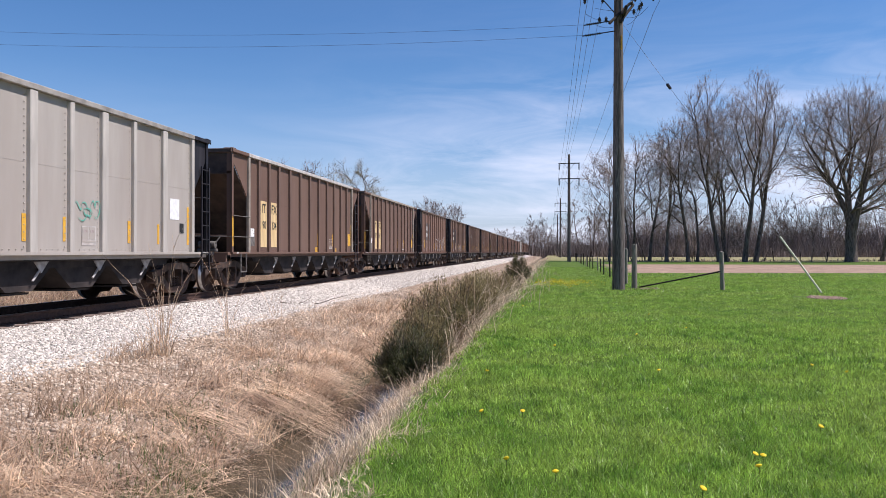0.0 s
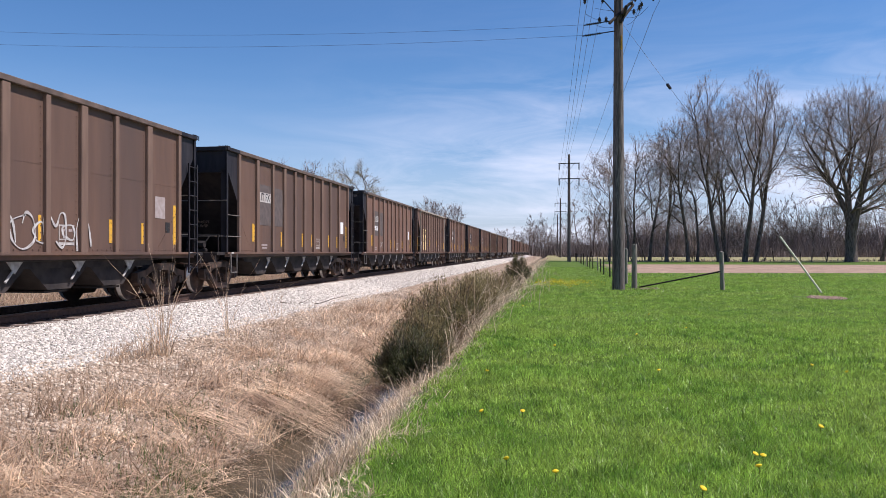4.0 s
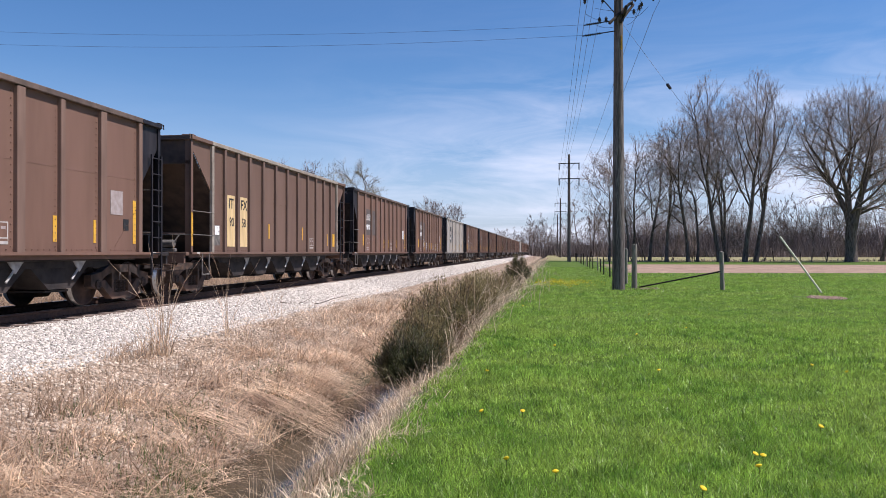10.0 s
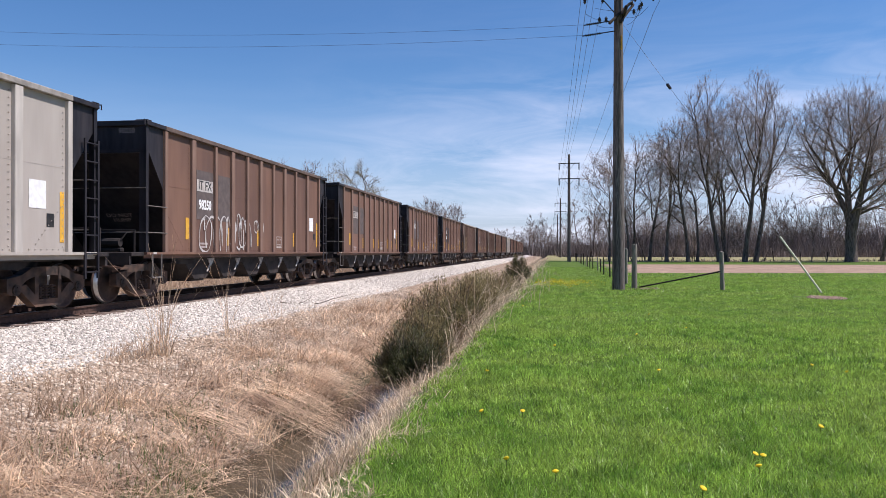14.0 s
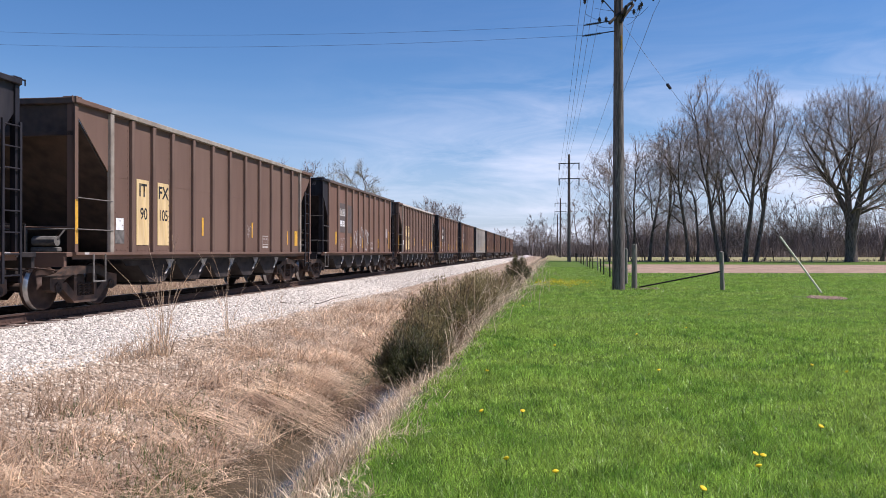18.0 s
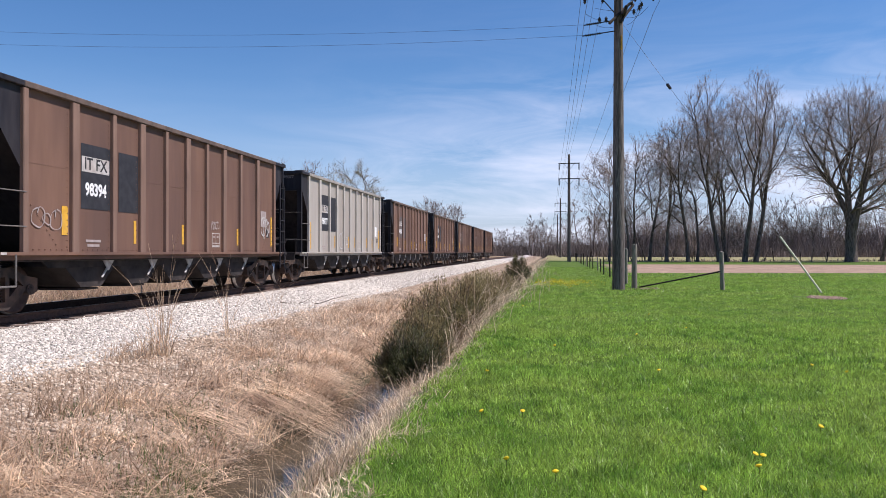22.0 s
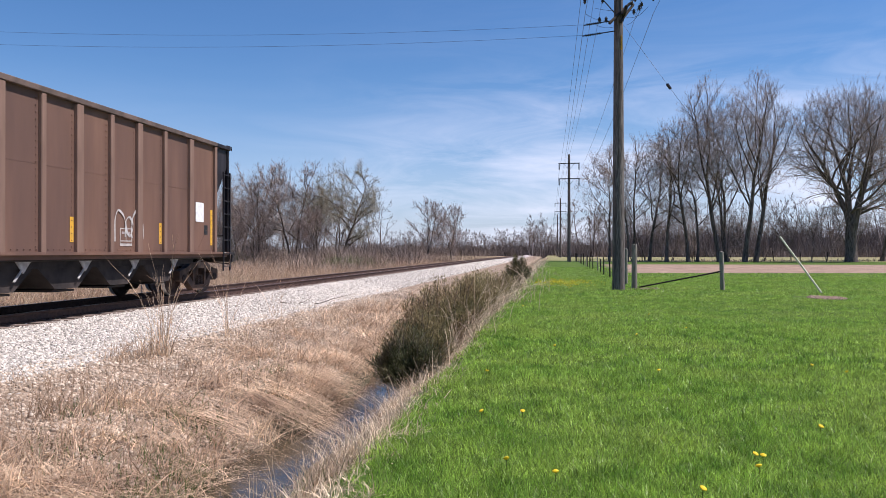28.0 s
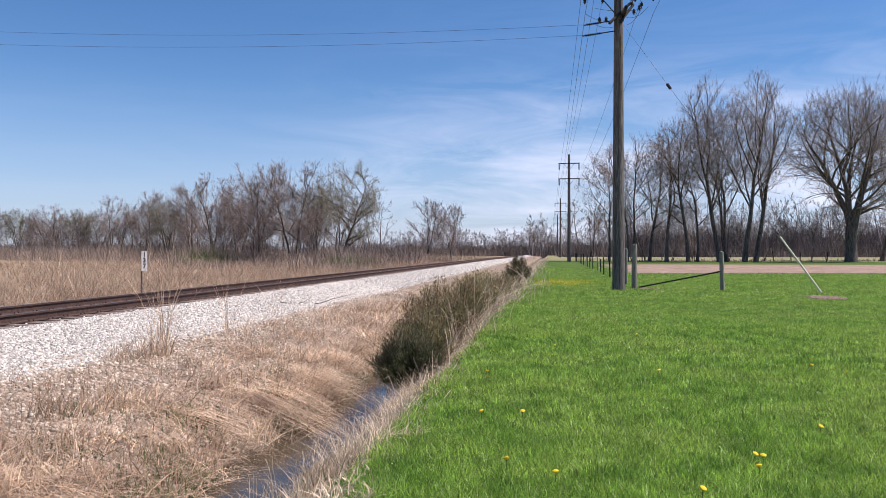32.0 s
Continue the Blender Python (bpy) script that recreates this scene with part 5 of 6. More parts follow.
DARKJUNIPER = material("dark_juniper_needles", (0.045, 0.056, 0.024), (0.13, 0.13, 0.058), 4, 0.7, bump=0, c3=(0.22, 0.16, 0.095), scale3=2.4, amount3=0.8, island=0.6, through_light=0.3)
OLIVE = material("olive_brush", (0.2, 0.165, 0.07), (0.4, 0.33, 0.16), 2.2, 0.8, bump=0, c3=(0.3, 0.21, 0.13), scale3=1.3, amount3=0.8, island=0.35, through_light=0.2)
for at, h, r, seed, mat, lab in (
        ((-2.08, 11.1, -0.6), 1.05, 0.56, 1, DARKJUNIPER, "dark green juniper bush at the ditch edge"),
        ((-2.02, 12.0, -0.55), 1.1, 0.55, 9, JUNIPER, "dark green spreading juniper beside the lawn fringe"),
        ((-2.25, 13.2, -0.55), 1.25, 0.7, 2, JUNIPER, "dark juniper bush with brown winter tips"),
        ((-2.3, 15.4, -0.5), 1.3, 0.8, 3, JUNIPER, "brownish juniper bush over the ditch"),
        ((-2.25, 18.0, -0.45), 1.35, 0.9, 4, JUNIPER, "ragged juniper bush over the ditch"),
        ((-2.2, 21.5, -0.4), 1.2, 1.0, 5, OLIVE, "olive-brown tangled brush over the ditch"),
        ((-2.3, 25.5, -0.4), 1.15, 1.3, 6, OLIVE, "olive-brown tangled brush along the ditch"),
        ((-1.75, 41.0, -0.2), 1.45, 0.8, 7, DARKJUNIPER, "small rounded dark juniper beside the lawn"),
        ((-2.4, 31.0, -0.3), 1.0, 1.5, 8, OLIVE, "low tangled brush along the ditch")):
    juniper(at, h, r, seed, mat, lab)


stalks("bare_bush_stems", "pale bare stems arching through the ditch bushes", ((-2.0, 11.6, 26, 1.0, 0.3), (-2.1, 13.6, 34, 1.3, 0.4), (-2.1, 16.2, 34, 1.4, 0.5), (-2.0, 19.5, 34, 1.35, 0.6), (-2.0, 24.0, 40, 1.3, 0.8), (-2.1, 29.5, 40, 1.2, 1.0), (-2.0, 36.0, 40, 1.1, 1.2)), 34, STRAWPALE, 0.007, 0.4)


def branch(tb, rng, p, d, length, r0, r1, sides, k=5, wobble=0.12, lift=0.0):
    pts, q, dd = [np.array(p, float)], np.array(p, float), np.array(d, float)
    for i in range(k):
        dd = dd + rng.normal(0, wobble, 3) + np.array([0, 0, lift])
        dd /= np.linalg.norm(dd)
        q = q + dd * length / k
        pts.append(q)
    pts = np.array(pts)
    tb.add(pts, np.linspace(r0, r1, k + 1), sides)
    return pts, dd


def turn_off(rng, d, angle):
    """A direction that leaves d by an angle."""
    a = rng.normal(size=3)
    a -= d * np.dot(a, d)
    a /= np.linalg.norm(a) + 1e-9
    return d * math.cos(angle) + a * math.sin(angle)


def fork_tree(seed, height=20.0, radius=0.4, stems=1, bole=0.3, width=0.3, limbs=9, forks=7, boughs=5, twigs=6, sprigs=4, hair=0.0115, angle=0.75, lift=0.06, sag=0.0, split=0.0, far=False):
    """A bare deciduous tree that forks again and again: trunk and limbs in one mesh, branches and fine twigs in another."""
    rng = np.random.default_rng(seed)
    wood, crown = Tubes(), Tubes()
    axes, mid = np.array([width * height, width * height, 0.42 * height]), np.array([0, 0, 0.58 * height])
    roots, ways, sizes = [], [], []

    def reach(p, d):
        """How far a branch may go before it leaves the rounded, lumpy crown."""
        q, e = (p - mid) / axes, d / axes
        a, b, c = e @ e, q @ e, q @ q - rng.uniform(0.8, 1.08)
        return max((-b + math.sqrt(max(b * b - a * c, 0.0))) / a, 0.025 * height)

    def spot(pts, f):
        g = min(f, 0.999) * (len(pts) - 1)
        j = int(g)
        d = pts[j + 1] - pts[j]
        return pts[j] + d * (g - j), d / np.linalg.norm(d)

    def bear(pts, length, n, low):
        for f in rng.uniform(low, 1.0, n):
            p, d = spot(pts, f)
            roots.append(p)
            ways.append(d)
            sizes.append(length)

    if split:
        b = radius * 1.15
        wood.add(np.array([[0, 0, -0.2], [0, 0, 0.5], [0.05, 0, 1.4], [0.05, 0.05, split * height * 0.75], [0, 0, split * height + 0.3]]), [b * 1.45, b * 1.15, b, b * 1.02, b * 0.95], 12)
    for st in range(stems):
        lean = turn_off(rng, np.array([0, 0, 1.0]), 0.05 if stems == 1 else rng.uniform(0.1, 0.24))
        r = radius if stems == 1 else radius * rng.uniform(0.62, 0.9)
        base = np.array([0, 0, -0.1]) + (0 if stems == 1 else np.array([rng.normal(0, radius * 0.7), rng.normal(0, radius * 0.7), 0]))
        top = height * rng.uniform(0.84, 0.92)
        if split:
            base[:2] *= 0.5
            base[2], top = split * height - 0.4, top - split * height
        pts, _ = branch(wood, rng, base, lean, top, r, r * 0.08, 5 if far else 9, 12, 0.07, 0.03)
        if not split:
            wood.add(np.stack([pts[0] - [0, 0, 0.05], pts[0] + [0, 0, 0.25], pts[0] + [0, 0, 0.8]]), [r * 1.5, r * 1.15, r * 0.98], 5 if far else 9)
        count = max(5, limbs if stems == 1 else int(limbs * 1.4 / stems))
        for i in range(count):
            f = bole + (0.98 - bole) * (i + rng.uniform(0, 0.9)) / count
            p, d0 = spot(pts, f)
            d1 = turn_off(rng, d0, angle * rng.uniform(0.8, 1.25) * (1.15 - 0.3 * f))
            d1[2] -= sag * (1 - f)
            d1 /= np.linalg.norm(d1)
            ln = reach(p, d1) * rng.uniform(0.85, 1.05)
            lr = max(r * (1 - 0.85 * f) * 0.5, 0.045)
            lp, _ = branch(wood, rng, p, d1, ln, lr, 0.02, 3 if far else 6, 8, 0.11, lift)
            bear(lp, 0.07 * height, twigs * 2, 0.25)
            share = max(3, round(forks * min(1.3, ln / (0.34 * height))))
            for a in range(share):
                f2 = 0.12 + 0.86 * (a + rng.uniform(0, 1)) / share
                q, d = spot(lp, f2)
                d2 = turn_off(rng, d, rng.uniform(0.4, 0.9))
                l2 = min(max(ln * (0.22 + 0.4 * (1 - f2)) * rng.uniform(0.7, 1.2), 0.07 * height), reach(q, d2) + 0.02 * height)
                r2 = max(lr * (1 - 0.8 * f2) * 0.55, 0.018)
                sp, _ = branch(crown, rng, q, d2, l2, r2, 0.012, 3 if far else 4, 3 if far else 5, 0.16, lift * 0.7)
                bear(sp, 0.06 * height, twigs, 0.2)
                few = max(2, round(boughs * min(1.3, l2 / (0.14 * height))))
                for b in range(few):
                    q3, d = spot(sp, 0.15 + 0.85 * (b + rng.uniform(0, 1)) / few)
                    d3 = turn_off(rng, d, rng.uniform(0.4, 1.0))
                    l3 = max(l2 * rng.uniform(0.35, 0.65), 0.035 * height)
                    tp, _ = branch(crown, rng, q3, d3, l3, max(r2 * 0.5, 0.012), 0.008, 3, 2 if far else 4, 0.18, lift * 0.6)
                    bear(tp, 0.055 * height, twigs, 0.1)
    n = len(roots)
    roots, ways, sizes = np.array(roots), np.array(ways), np.array(sizes)
    up = ways + rng.normal(0, 0.5, (n, 3)) + np.array([0, 0, 0.12])
    up /= np.linalg.norm(up, axis=1)[:, None]
    length, bend = sizes * rng.uniform(0.4, 1.0, n), rng.normal(0, 0.16, (n, 3)) + np.array([0, 0, 0.06])
    pieces = [strips(roots, up, bend, length, np.full(n, hair), flat_dirs(rng, n), 1 if far else 2)]
    u = rng.uniform(0.2, 1.0, (n, sprigs))
    q = (roots[:, None] + length[:, None, None] * (up[:, None] * u[..., None] + bend[:, None] * (u ** 2)[..., None])).reshape(-1, 3)
    m = len(q)
    d = np.repeat(up, sprigs, 0) + rng.normal(0, 0.6, (m, 3))
    d /= np.linalg.norm(d, axis=1)[:, None]
    pieces.append(strips(q, d, rng.normal(0, 0.12, (m, 3)), np.repeat(length, sprigs) * rng.uniform(0.25, 0.6, m), np.full(m, hair * 0.75), flat_dirs(rng, m), 1))
    for v, t in pieces:
        crown.v.append(v)
        crown.t.append(t + crown.n)
        crown.n += len(v)
    return wood, crown


def tree(name, label, at, turn, wood, crown, size=1.0, twig=None, group="bare trees"):
    ob = thing(name, label, "tree", group)
    part("trunk", wood, BARK, ob)
    c = part("crown", crown, twig or TWIG, ob)
    ob.matrix_basis = Matrix.LocRotScale(at, Euler((0, 0, radians(turn))), (size, size, size))
    return ob


def tree_kind(seed, twig, **kw):
    w, c = fork_tree(seed, **kw)
    w, c = w.mesh("trunk"), c.mesh("crown", False)
    w.materials.append(BARK)
    c.materials.append(twig)
    return w, c


TALL_1 = tree_kind(1, TWIG, height=23, radius=0.34, bole=0.28, width=0.25, limbs=13, forks=9, angle=0.6, lift=0.06)
TALL_2 = tree_kind(2, TWIG, height=23, radius=0.34, stems=2, bole=0.3, width=0.28, limbs=15, forks=8, angle=0.65, lift=0.06)
TALL_3 = tree_kind(3, TWIG, height=19, radius=0.26, bole=0.25, width=0.29, limbs=12, forks=8, angle=0.75, lift=0.05)
TALL_4 = tree_kind(9, TWIG, height=17, radius=0.2, bole=0.3, width=0.28, limbs=11, forks=8, angle=0.75, lift=0.05)
OAK = tree_kind(4, TWIG, height=26, radius=0.7, stems=4, bole=0.12, width=0.42, limbs=28, forks=10, angle=0.8, lift=0.05, sag=0.15, split=0.2)
UNDER_1 = tree_kind(10, TWIG, height=9, radius=0.09, stems=2, bole=0.2, width=0.3, limbs=7, forks=5, boughs=3, angle=0.7, lift=0.06)
WIDE_1 = tree_kind(5, TWIG, height=12.4, radius=0.24, stems=3, bole=0.2, width=0.4, limbs=17, forks=8, twigs=6, angle=0.8, lift=0.03, hair=0.014)
WIDE_2 = tree_kind(6, TWIGGREEN, height=12, radius=0.22, stems=3, bole=0.22, width=0.38, limbs=17, forks=8, twigs=6, angle=0.8, lift=0.03, hair=0.014)
WIDE_3 = tree_kind(13, TWIG, height=12.4, radius=0.24, stems=2, bole=0.24, width=0.36, limbs=15, forks=8, twigs=6, angle=0.85, lift=0.02, hair=0.014)
ROUND_1 = tree_kind(14, TWIGGREEN, height=12.2, radius=0.22, bole=0.17, width=0.4, limbs=22, forks=9, twigs=7, angle=1.0, lift=0.015, hair=0.012)
THIN_1 = tree_kind(7, TWIGRED, height=11, radius=0.12, stems=3, bole=0.12, width=0.36, limbs=15, forks=7, angle=0.75, lift=0.06, hair=0.012)

RIGHT_WOOD = "group of bare trees beyond the field"
for kind, x, y, size, turn, lab in (
        (TALL_4, 7.9, 106.0, 0.98, 10, "bare tree with fine grey twigs beyond the ploughed strip"),
        (TALL_4, 10.1, 103.4, 0.98, 70, "bare tree with a leaning trunk beyond the ploughed strip"),
        (TALL_4, 11.3, 106.0, 1.02, 190, "bare tree with slender trunk"),
        (TALL_3, 13.4, 107.0, 0.95, 80, "slender bare tree in the grove"),
        (TALL_3, 15.2, 104.0, 1.04, 150, "bare tree with fine spreading twigs beyond the field"),
        (TALL_3, 17.9, 103.5, 1.03, 300, "bare tree with a dark leaning trunk"),
        (TALL_4, 19.5, 105.8, 1.0, 35, "bare tree with ascending branches"),
        (TALL_1, 22.0, 104.2, 1.03, 120, "tall dark-trunked bare tree"),
        (TALL_2, 23.3, 106.0, 1.0, 200, "tall bare tree with twin stems"),
        (TALL_1, 24.9, 103.0, 1.04, 260, "tall bare tree at the edge of the field"),
        (TALL_1, 26.9, 105.4, 1.0, 330, "tall bare tree with upright limbs"),
        (OAK, 38.2, 104.0, 0.86, 40, "massive bare oak with several upright limbs"),
        (TALL_2, 44.5, 110.0, 1.0, 110, "bare tree behind the oak")):
    tree("bare_tree", lab, (x, y, 0.1), turn, *kind, size, group=RIGHT_WOOD)
rng = np.random.default_rng(43)
for i in range(15):
    x = 8.5 + 2.3 * i + rng.uniform(-0.8, 0.8)
    tree("bare_tree", "thin bare sapling under the grove", (x, rng.uniform(105, 113), 0.1), rng.uniform(0, 360), *UNDER_1, rng.uniform(0.6, 1.0), group=RIGHT_WOOD)
LEFT_WOOD = "bare trees beyond the track"
for kind, x, y, size, turn, lab in (
        (ROUND_1, -25.5, 92.3, 1.0, 20, "round-crowned tree coming into pale leaf"),
        (WIDE_3, -31.8, 91.4, 1.0, 70, "crooked bare tree beyond the track"),
        (WIDE_1, -38.3, 95.6, 1.0, 140, "bare tree with a dark crooked trunk"),
        (WIDE_2, -33.6, 106.3, 0.9, 210, "slender tree with its first buds"),
        (WIDE_3, -44.5, 104.0, 0.95, 250, "bare spreading tree beyond the tall grass"),
        (WIDE_1, -50.5, 109.1, 1.0, 300, "bare spreading tree beyond the tall grass"),
        (WIDE_3, -58.4, 118.0, 1.0, 15, "bare round-headed tree beyond the track"),
        (WIDE_2, -66.0, 124.0, 0.85, 95, "budding tree in the hedgerow"),
        (WIDE_3, -74.0, 131.0, 1.0, 190, "bare round-headed tree beyond the track"),
        (WIDE_1, -85.0, 139.4, 0.95, 230, "bare tree in the hedgerow"),
        (WIDE_2, -98.3, 147.6, 0.85, 330, "budding tree in the hedgerow"),
        (WIDE_1, -108.0, 151.3, 0.9, 45, "bare tree in the hedgerow"),
        (WIDE_2, -118.0, 155.0, 0.9, 100, "budding willow-like tree in the row"),
        (WIDE_1, -128.0, 158.0, 0.9, 160, "bare tree in the hedgerow"),
        (THIN_1, -19.4, 118.4, 0.84, 60, "many-stemmed bare small tree near the track"),
        (THIN_1, -16.3, 124.0, 0.8, 150, "many-stemmed bare small tree near the track"),
        (THIN_1, -28.0, 88.0, 0.6, 220, "bare shrubby sapling beyond the track"),
        (THIN_1, -36.0, 89.0, 0.65, 280, "bare shrubby sapling beyond the track"),
        (THIN_1, -43.0, 96.0, 0.7, 340, "bare shrubby sapling beyond the track")):
    tree("bare_tree", lab, (x, y, -0.15), turn, *kind, 1.06 * size, group=LEFT_WOOD)
rng = np.random.default_rng(44)
for i in range(20):
    x = -29.0 - 5.2 * i + rng.uniform(-2, 2)
    y = 94 + (-25 - x) * 0.62 + rng.uniform(6, 16)
    tree("bare_tree", "bare tree in the row beyond the tall grass", (x, y, -0.15), rng.uniform(0, 360), *((WIDE_1, WIDE_3, THIN_1)[i % 3]), rng.uniform(0.72, 0.86) * (1.1 if i % 3 == 2 else 1), group=LEFT_WOOD)


def far_wood(name, label, rows, seed, mat, low=9, high=15):
    """A distant wood: many bare trees with fine twigs, standing in a belt."""
    rng = np.random.default_rng(seed)
    protos = []
    for k in range(4):
        w, c = fork_tree(40 + k, height=14, radius=0.2, bole=0.15, width=0.36, limbs=8, forks=4, boughs=2, twigs=3, sprigs=4, hair=0.034, angle=0.85, lift=0.05, far=True)
        protos.append(joined([(np.concatenate(b.v), np.concatenate(b.t)) for b in (w, c)]))
    pieces = []
    for x, y, n, dx, dy in rows:
        for i in range(n):
            v, t = protos[int(rng.integers(4))]
            a, s = rng.uniform(0, 6.28), rng.uniform(low, high) / 14
            m = np.array([[math.cos(a), -math.sin(a), 0], [math.sin(a), math.cos(a), 0], [0, 0, 1]]) * s
            pieces.append((v @ m.T + np.array([x + dx * (i + rng.uniform(-0.5, 0.5)) / n, y + dy * (i + rng.uniform(-0.5, 0.5)) / n + rng.normal(0, 8), 0.0]), t))
    tagged(part(name, tri_mesh(name, *joined(pieces)), mat, None), label, "wood", kind="stuff")


FARWOOD = material("distant_bare_wood", (0.135, 0.106, 0.094), (0.225, 0.178, 0.158), 0.2, 0.95, bump=0, island=0.2)
far_wood("far_wood", "distant belt of bare grey-brown woods", ((-8, 300, 8, 6, 0), (6, 232, 54, 160, -20), (8, 218, 48, 160, -10), (10, 204, 26, 140, 10), (100, 220, 14, 60, -60)), 51, FARWOOD, 12, 17)
far_wood("far_wood", "distant low belt of bare woods beyond the bend", ((-75, 335, 60, 85, 10), (-62, 315, 44, 66, 0), (-20, 350, 14, 60, 0)), 53, FARWOOD, 8, 12)
far_wood("far_hedge", "distant hedgerow of bare trees across the field", ((-190, 175, 34, 140, -25), (-70, 150, 18, 45, -30), (-150, 160, 26, 110, -30)), 52, FARWOOD, 6, 10)


def brush(name, label, spots, seed, mat, wid=1.0, lean=0.7, k=2):
    """Bare thicket: a belt of fine upright twigs, its top rising and falling."""
    rng = np.random.default_rng(seed)
    out = []
    for x0, y0, x1, y1, n, hh in spots:
        s = rng.uniform(0, 1, n)
        x, y = x0 + (x1 - x0) * s + rng.normal(0, 1.5, n), y0 + (y1 - y0) * s + rng.normal(0, 3, n)
        swell = 0.82 + 0.14 * np.sin(0.31 * x + 0.9 * hh) + 0.1 * np.sin(0.83 * x + hh) * np.sin(0.21 * x)
        out.append(blades(rng, x, y, ground_z(x, y), hh * swell * rng.uniform(0.3, 1.1, n), wid * rng.uniform(0.006, 0.016, n), lean, 0.5, k))
    tagged(part(name, tri_mesh(name, *joined(out)), mat, None), label, "thicket", kind="stuff")


brush("thicket", "bare reddish thicket under the trees beyond the track", ((-19, 84, -48, 98, 13000, 3.4), (-48, 98, -135, 152, 18000, 4.0), (-16.5, 66, -40, 76, 3500, 1.7), (-15, 112, -24, 118, 2500, 2.4), (-14, 170, -60, 190, 2500, 5)), 61, THICKET, wid=1.5)
brush("green_thicket", "thicket coming into green leaf", ((-21, 82, -24, 84, 1600, 1.7), (-39, 88, -44, 92, 700, 3.0)), 62, WEED, wid=2)
brush("undergrowth", "bare brown undergrowth below the far trees", ((8, 108, 55, 114, 900, 0.7), (-20, 104, -58, 128, 9000, 5.0), (-58, 128, -145, 172, 14000, 6.0)), 63, FARWOOD, wid=3.4, lean=1.1)
brush("far_undergrowth", "dense brown underwood of the distant woods", ((5, 205, 170, 200, 24000, 5.5), (5, 212, 170, 206, 30000, 9.0), (20, 222, 170, 216, 40000, 13.0), (-80, 318, 12, 312, 24000, 6.0), (-80, 330, 12, 326, 20000, 8.5), (-70, 180, -190, 190, 16000, 6.0)), 64, FARWOOD, wid=5.0, lean=0.5, k=1)

# ---------------------------------------------------------------- pole line


def crossarm(parent, z, half, axis="x", y=0.14):
    bm = bmesh.new()
    if axis == "x":
        box(bm, -half, half, -y - 0.11, -y, z - 0.06, z + 0.06, 0.01)
    else:
        box(bm, y, y + 0.11, -half, half, z - 0.06, z + 0.06, 0.01)
    return part("crossarm", bm, DARKWOOD, parent, "dark wooden crossarm")


def insulator(parent, p, hang=False):
    bm = bmesh.new()
    s = -1 if hang else 1
    lathe(bm, [(0.02, 0), (0.02, 0.06), (0.06, 0.08), (0.065, 0.11), (0.04, 0.12), (0.06, 0.15), (0.06, 0.18), (0.03, 0.2), (0.03, 0.24)], 10, Matrix.Translation(p) @ Matrix.Diagonal((1, 1, s, 1)))
    bmesh.ops.recalc_face_normals(bm, faces=bm.faces)
    return part("insulator", bm, GLAZE, parent)


def utility_pole(at, height, near, label):
    pole = thing("utility_pole", label, "utility pole", "pole line", at=at)
    tb = Tubes()
    s = np.linspace(0, 1, 8)
    tb.add(np.stack([0.0 * s, 0.02 * np.sin(s * 5), -0.2 + (height + 0.2) * s], 1), 0.25 - 0.1 * s, 16)
    part("shaft", tb.mesh("shaft"), POLEWOOD, pole, "weathered grey wooden shaft")
    for z, half in ((height - 1.2, 1.4), (height - (2.62 if near else 3.25), 1.4)):
        crossarm(pole, z, half)
        for sx in (-1, 1):
            bm = bmesh.new()
            rod(bm, (sx * 0.7, -0.2, z - 0.05), (sx * 0.1, -0.16, z - 0.75), 0.022, 6)
            part("arm_brace", bm, WIRE, pole)
            for k in (0.62, 1.3) if near else (1.3,):
                insulator(pole, (sx * k, -0.2, z - 0.06), hang=True)
            if not near:
                bm = bmesh.new()
                rod(bm, (sx * 1.3, -0.2, z - 0.08), (sx * 1.3, -0.2, z - 0.85), 0.07, 8)
                part("insulator_string", bm, GLAZE, pole)
    return pole


PX = 2.62
near_pole = utility_pole((PX, 30.34, 0.0), 14.1, True, "tall weathered wooden utility pole with dark crossarms")
far_poles = [utility_pole((2.4, 102.4, 0.15), 14.3, False, "tall utility pole with two crossarms in the distance"),
             utility_pole((2.3, 185.2, 0.1), 14.3, False, "distant utility pole in the same line"),
             utility_pole((2.3, 263.0, 0.0), 14.3, False, "distant utility pole in the same line")]


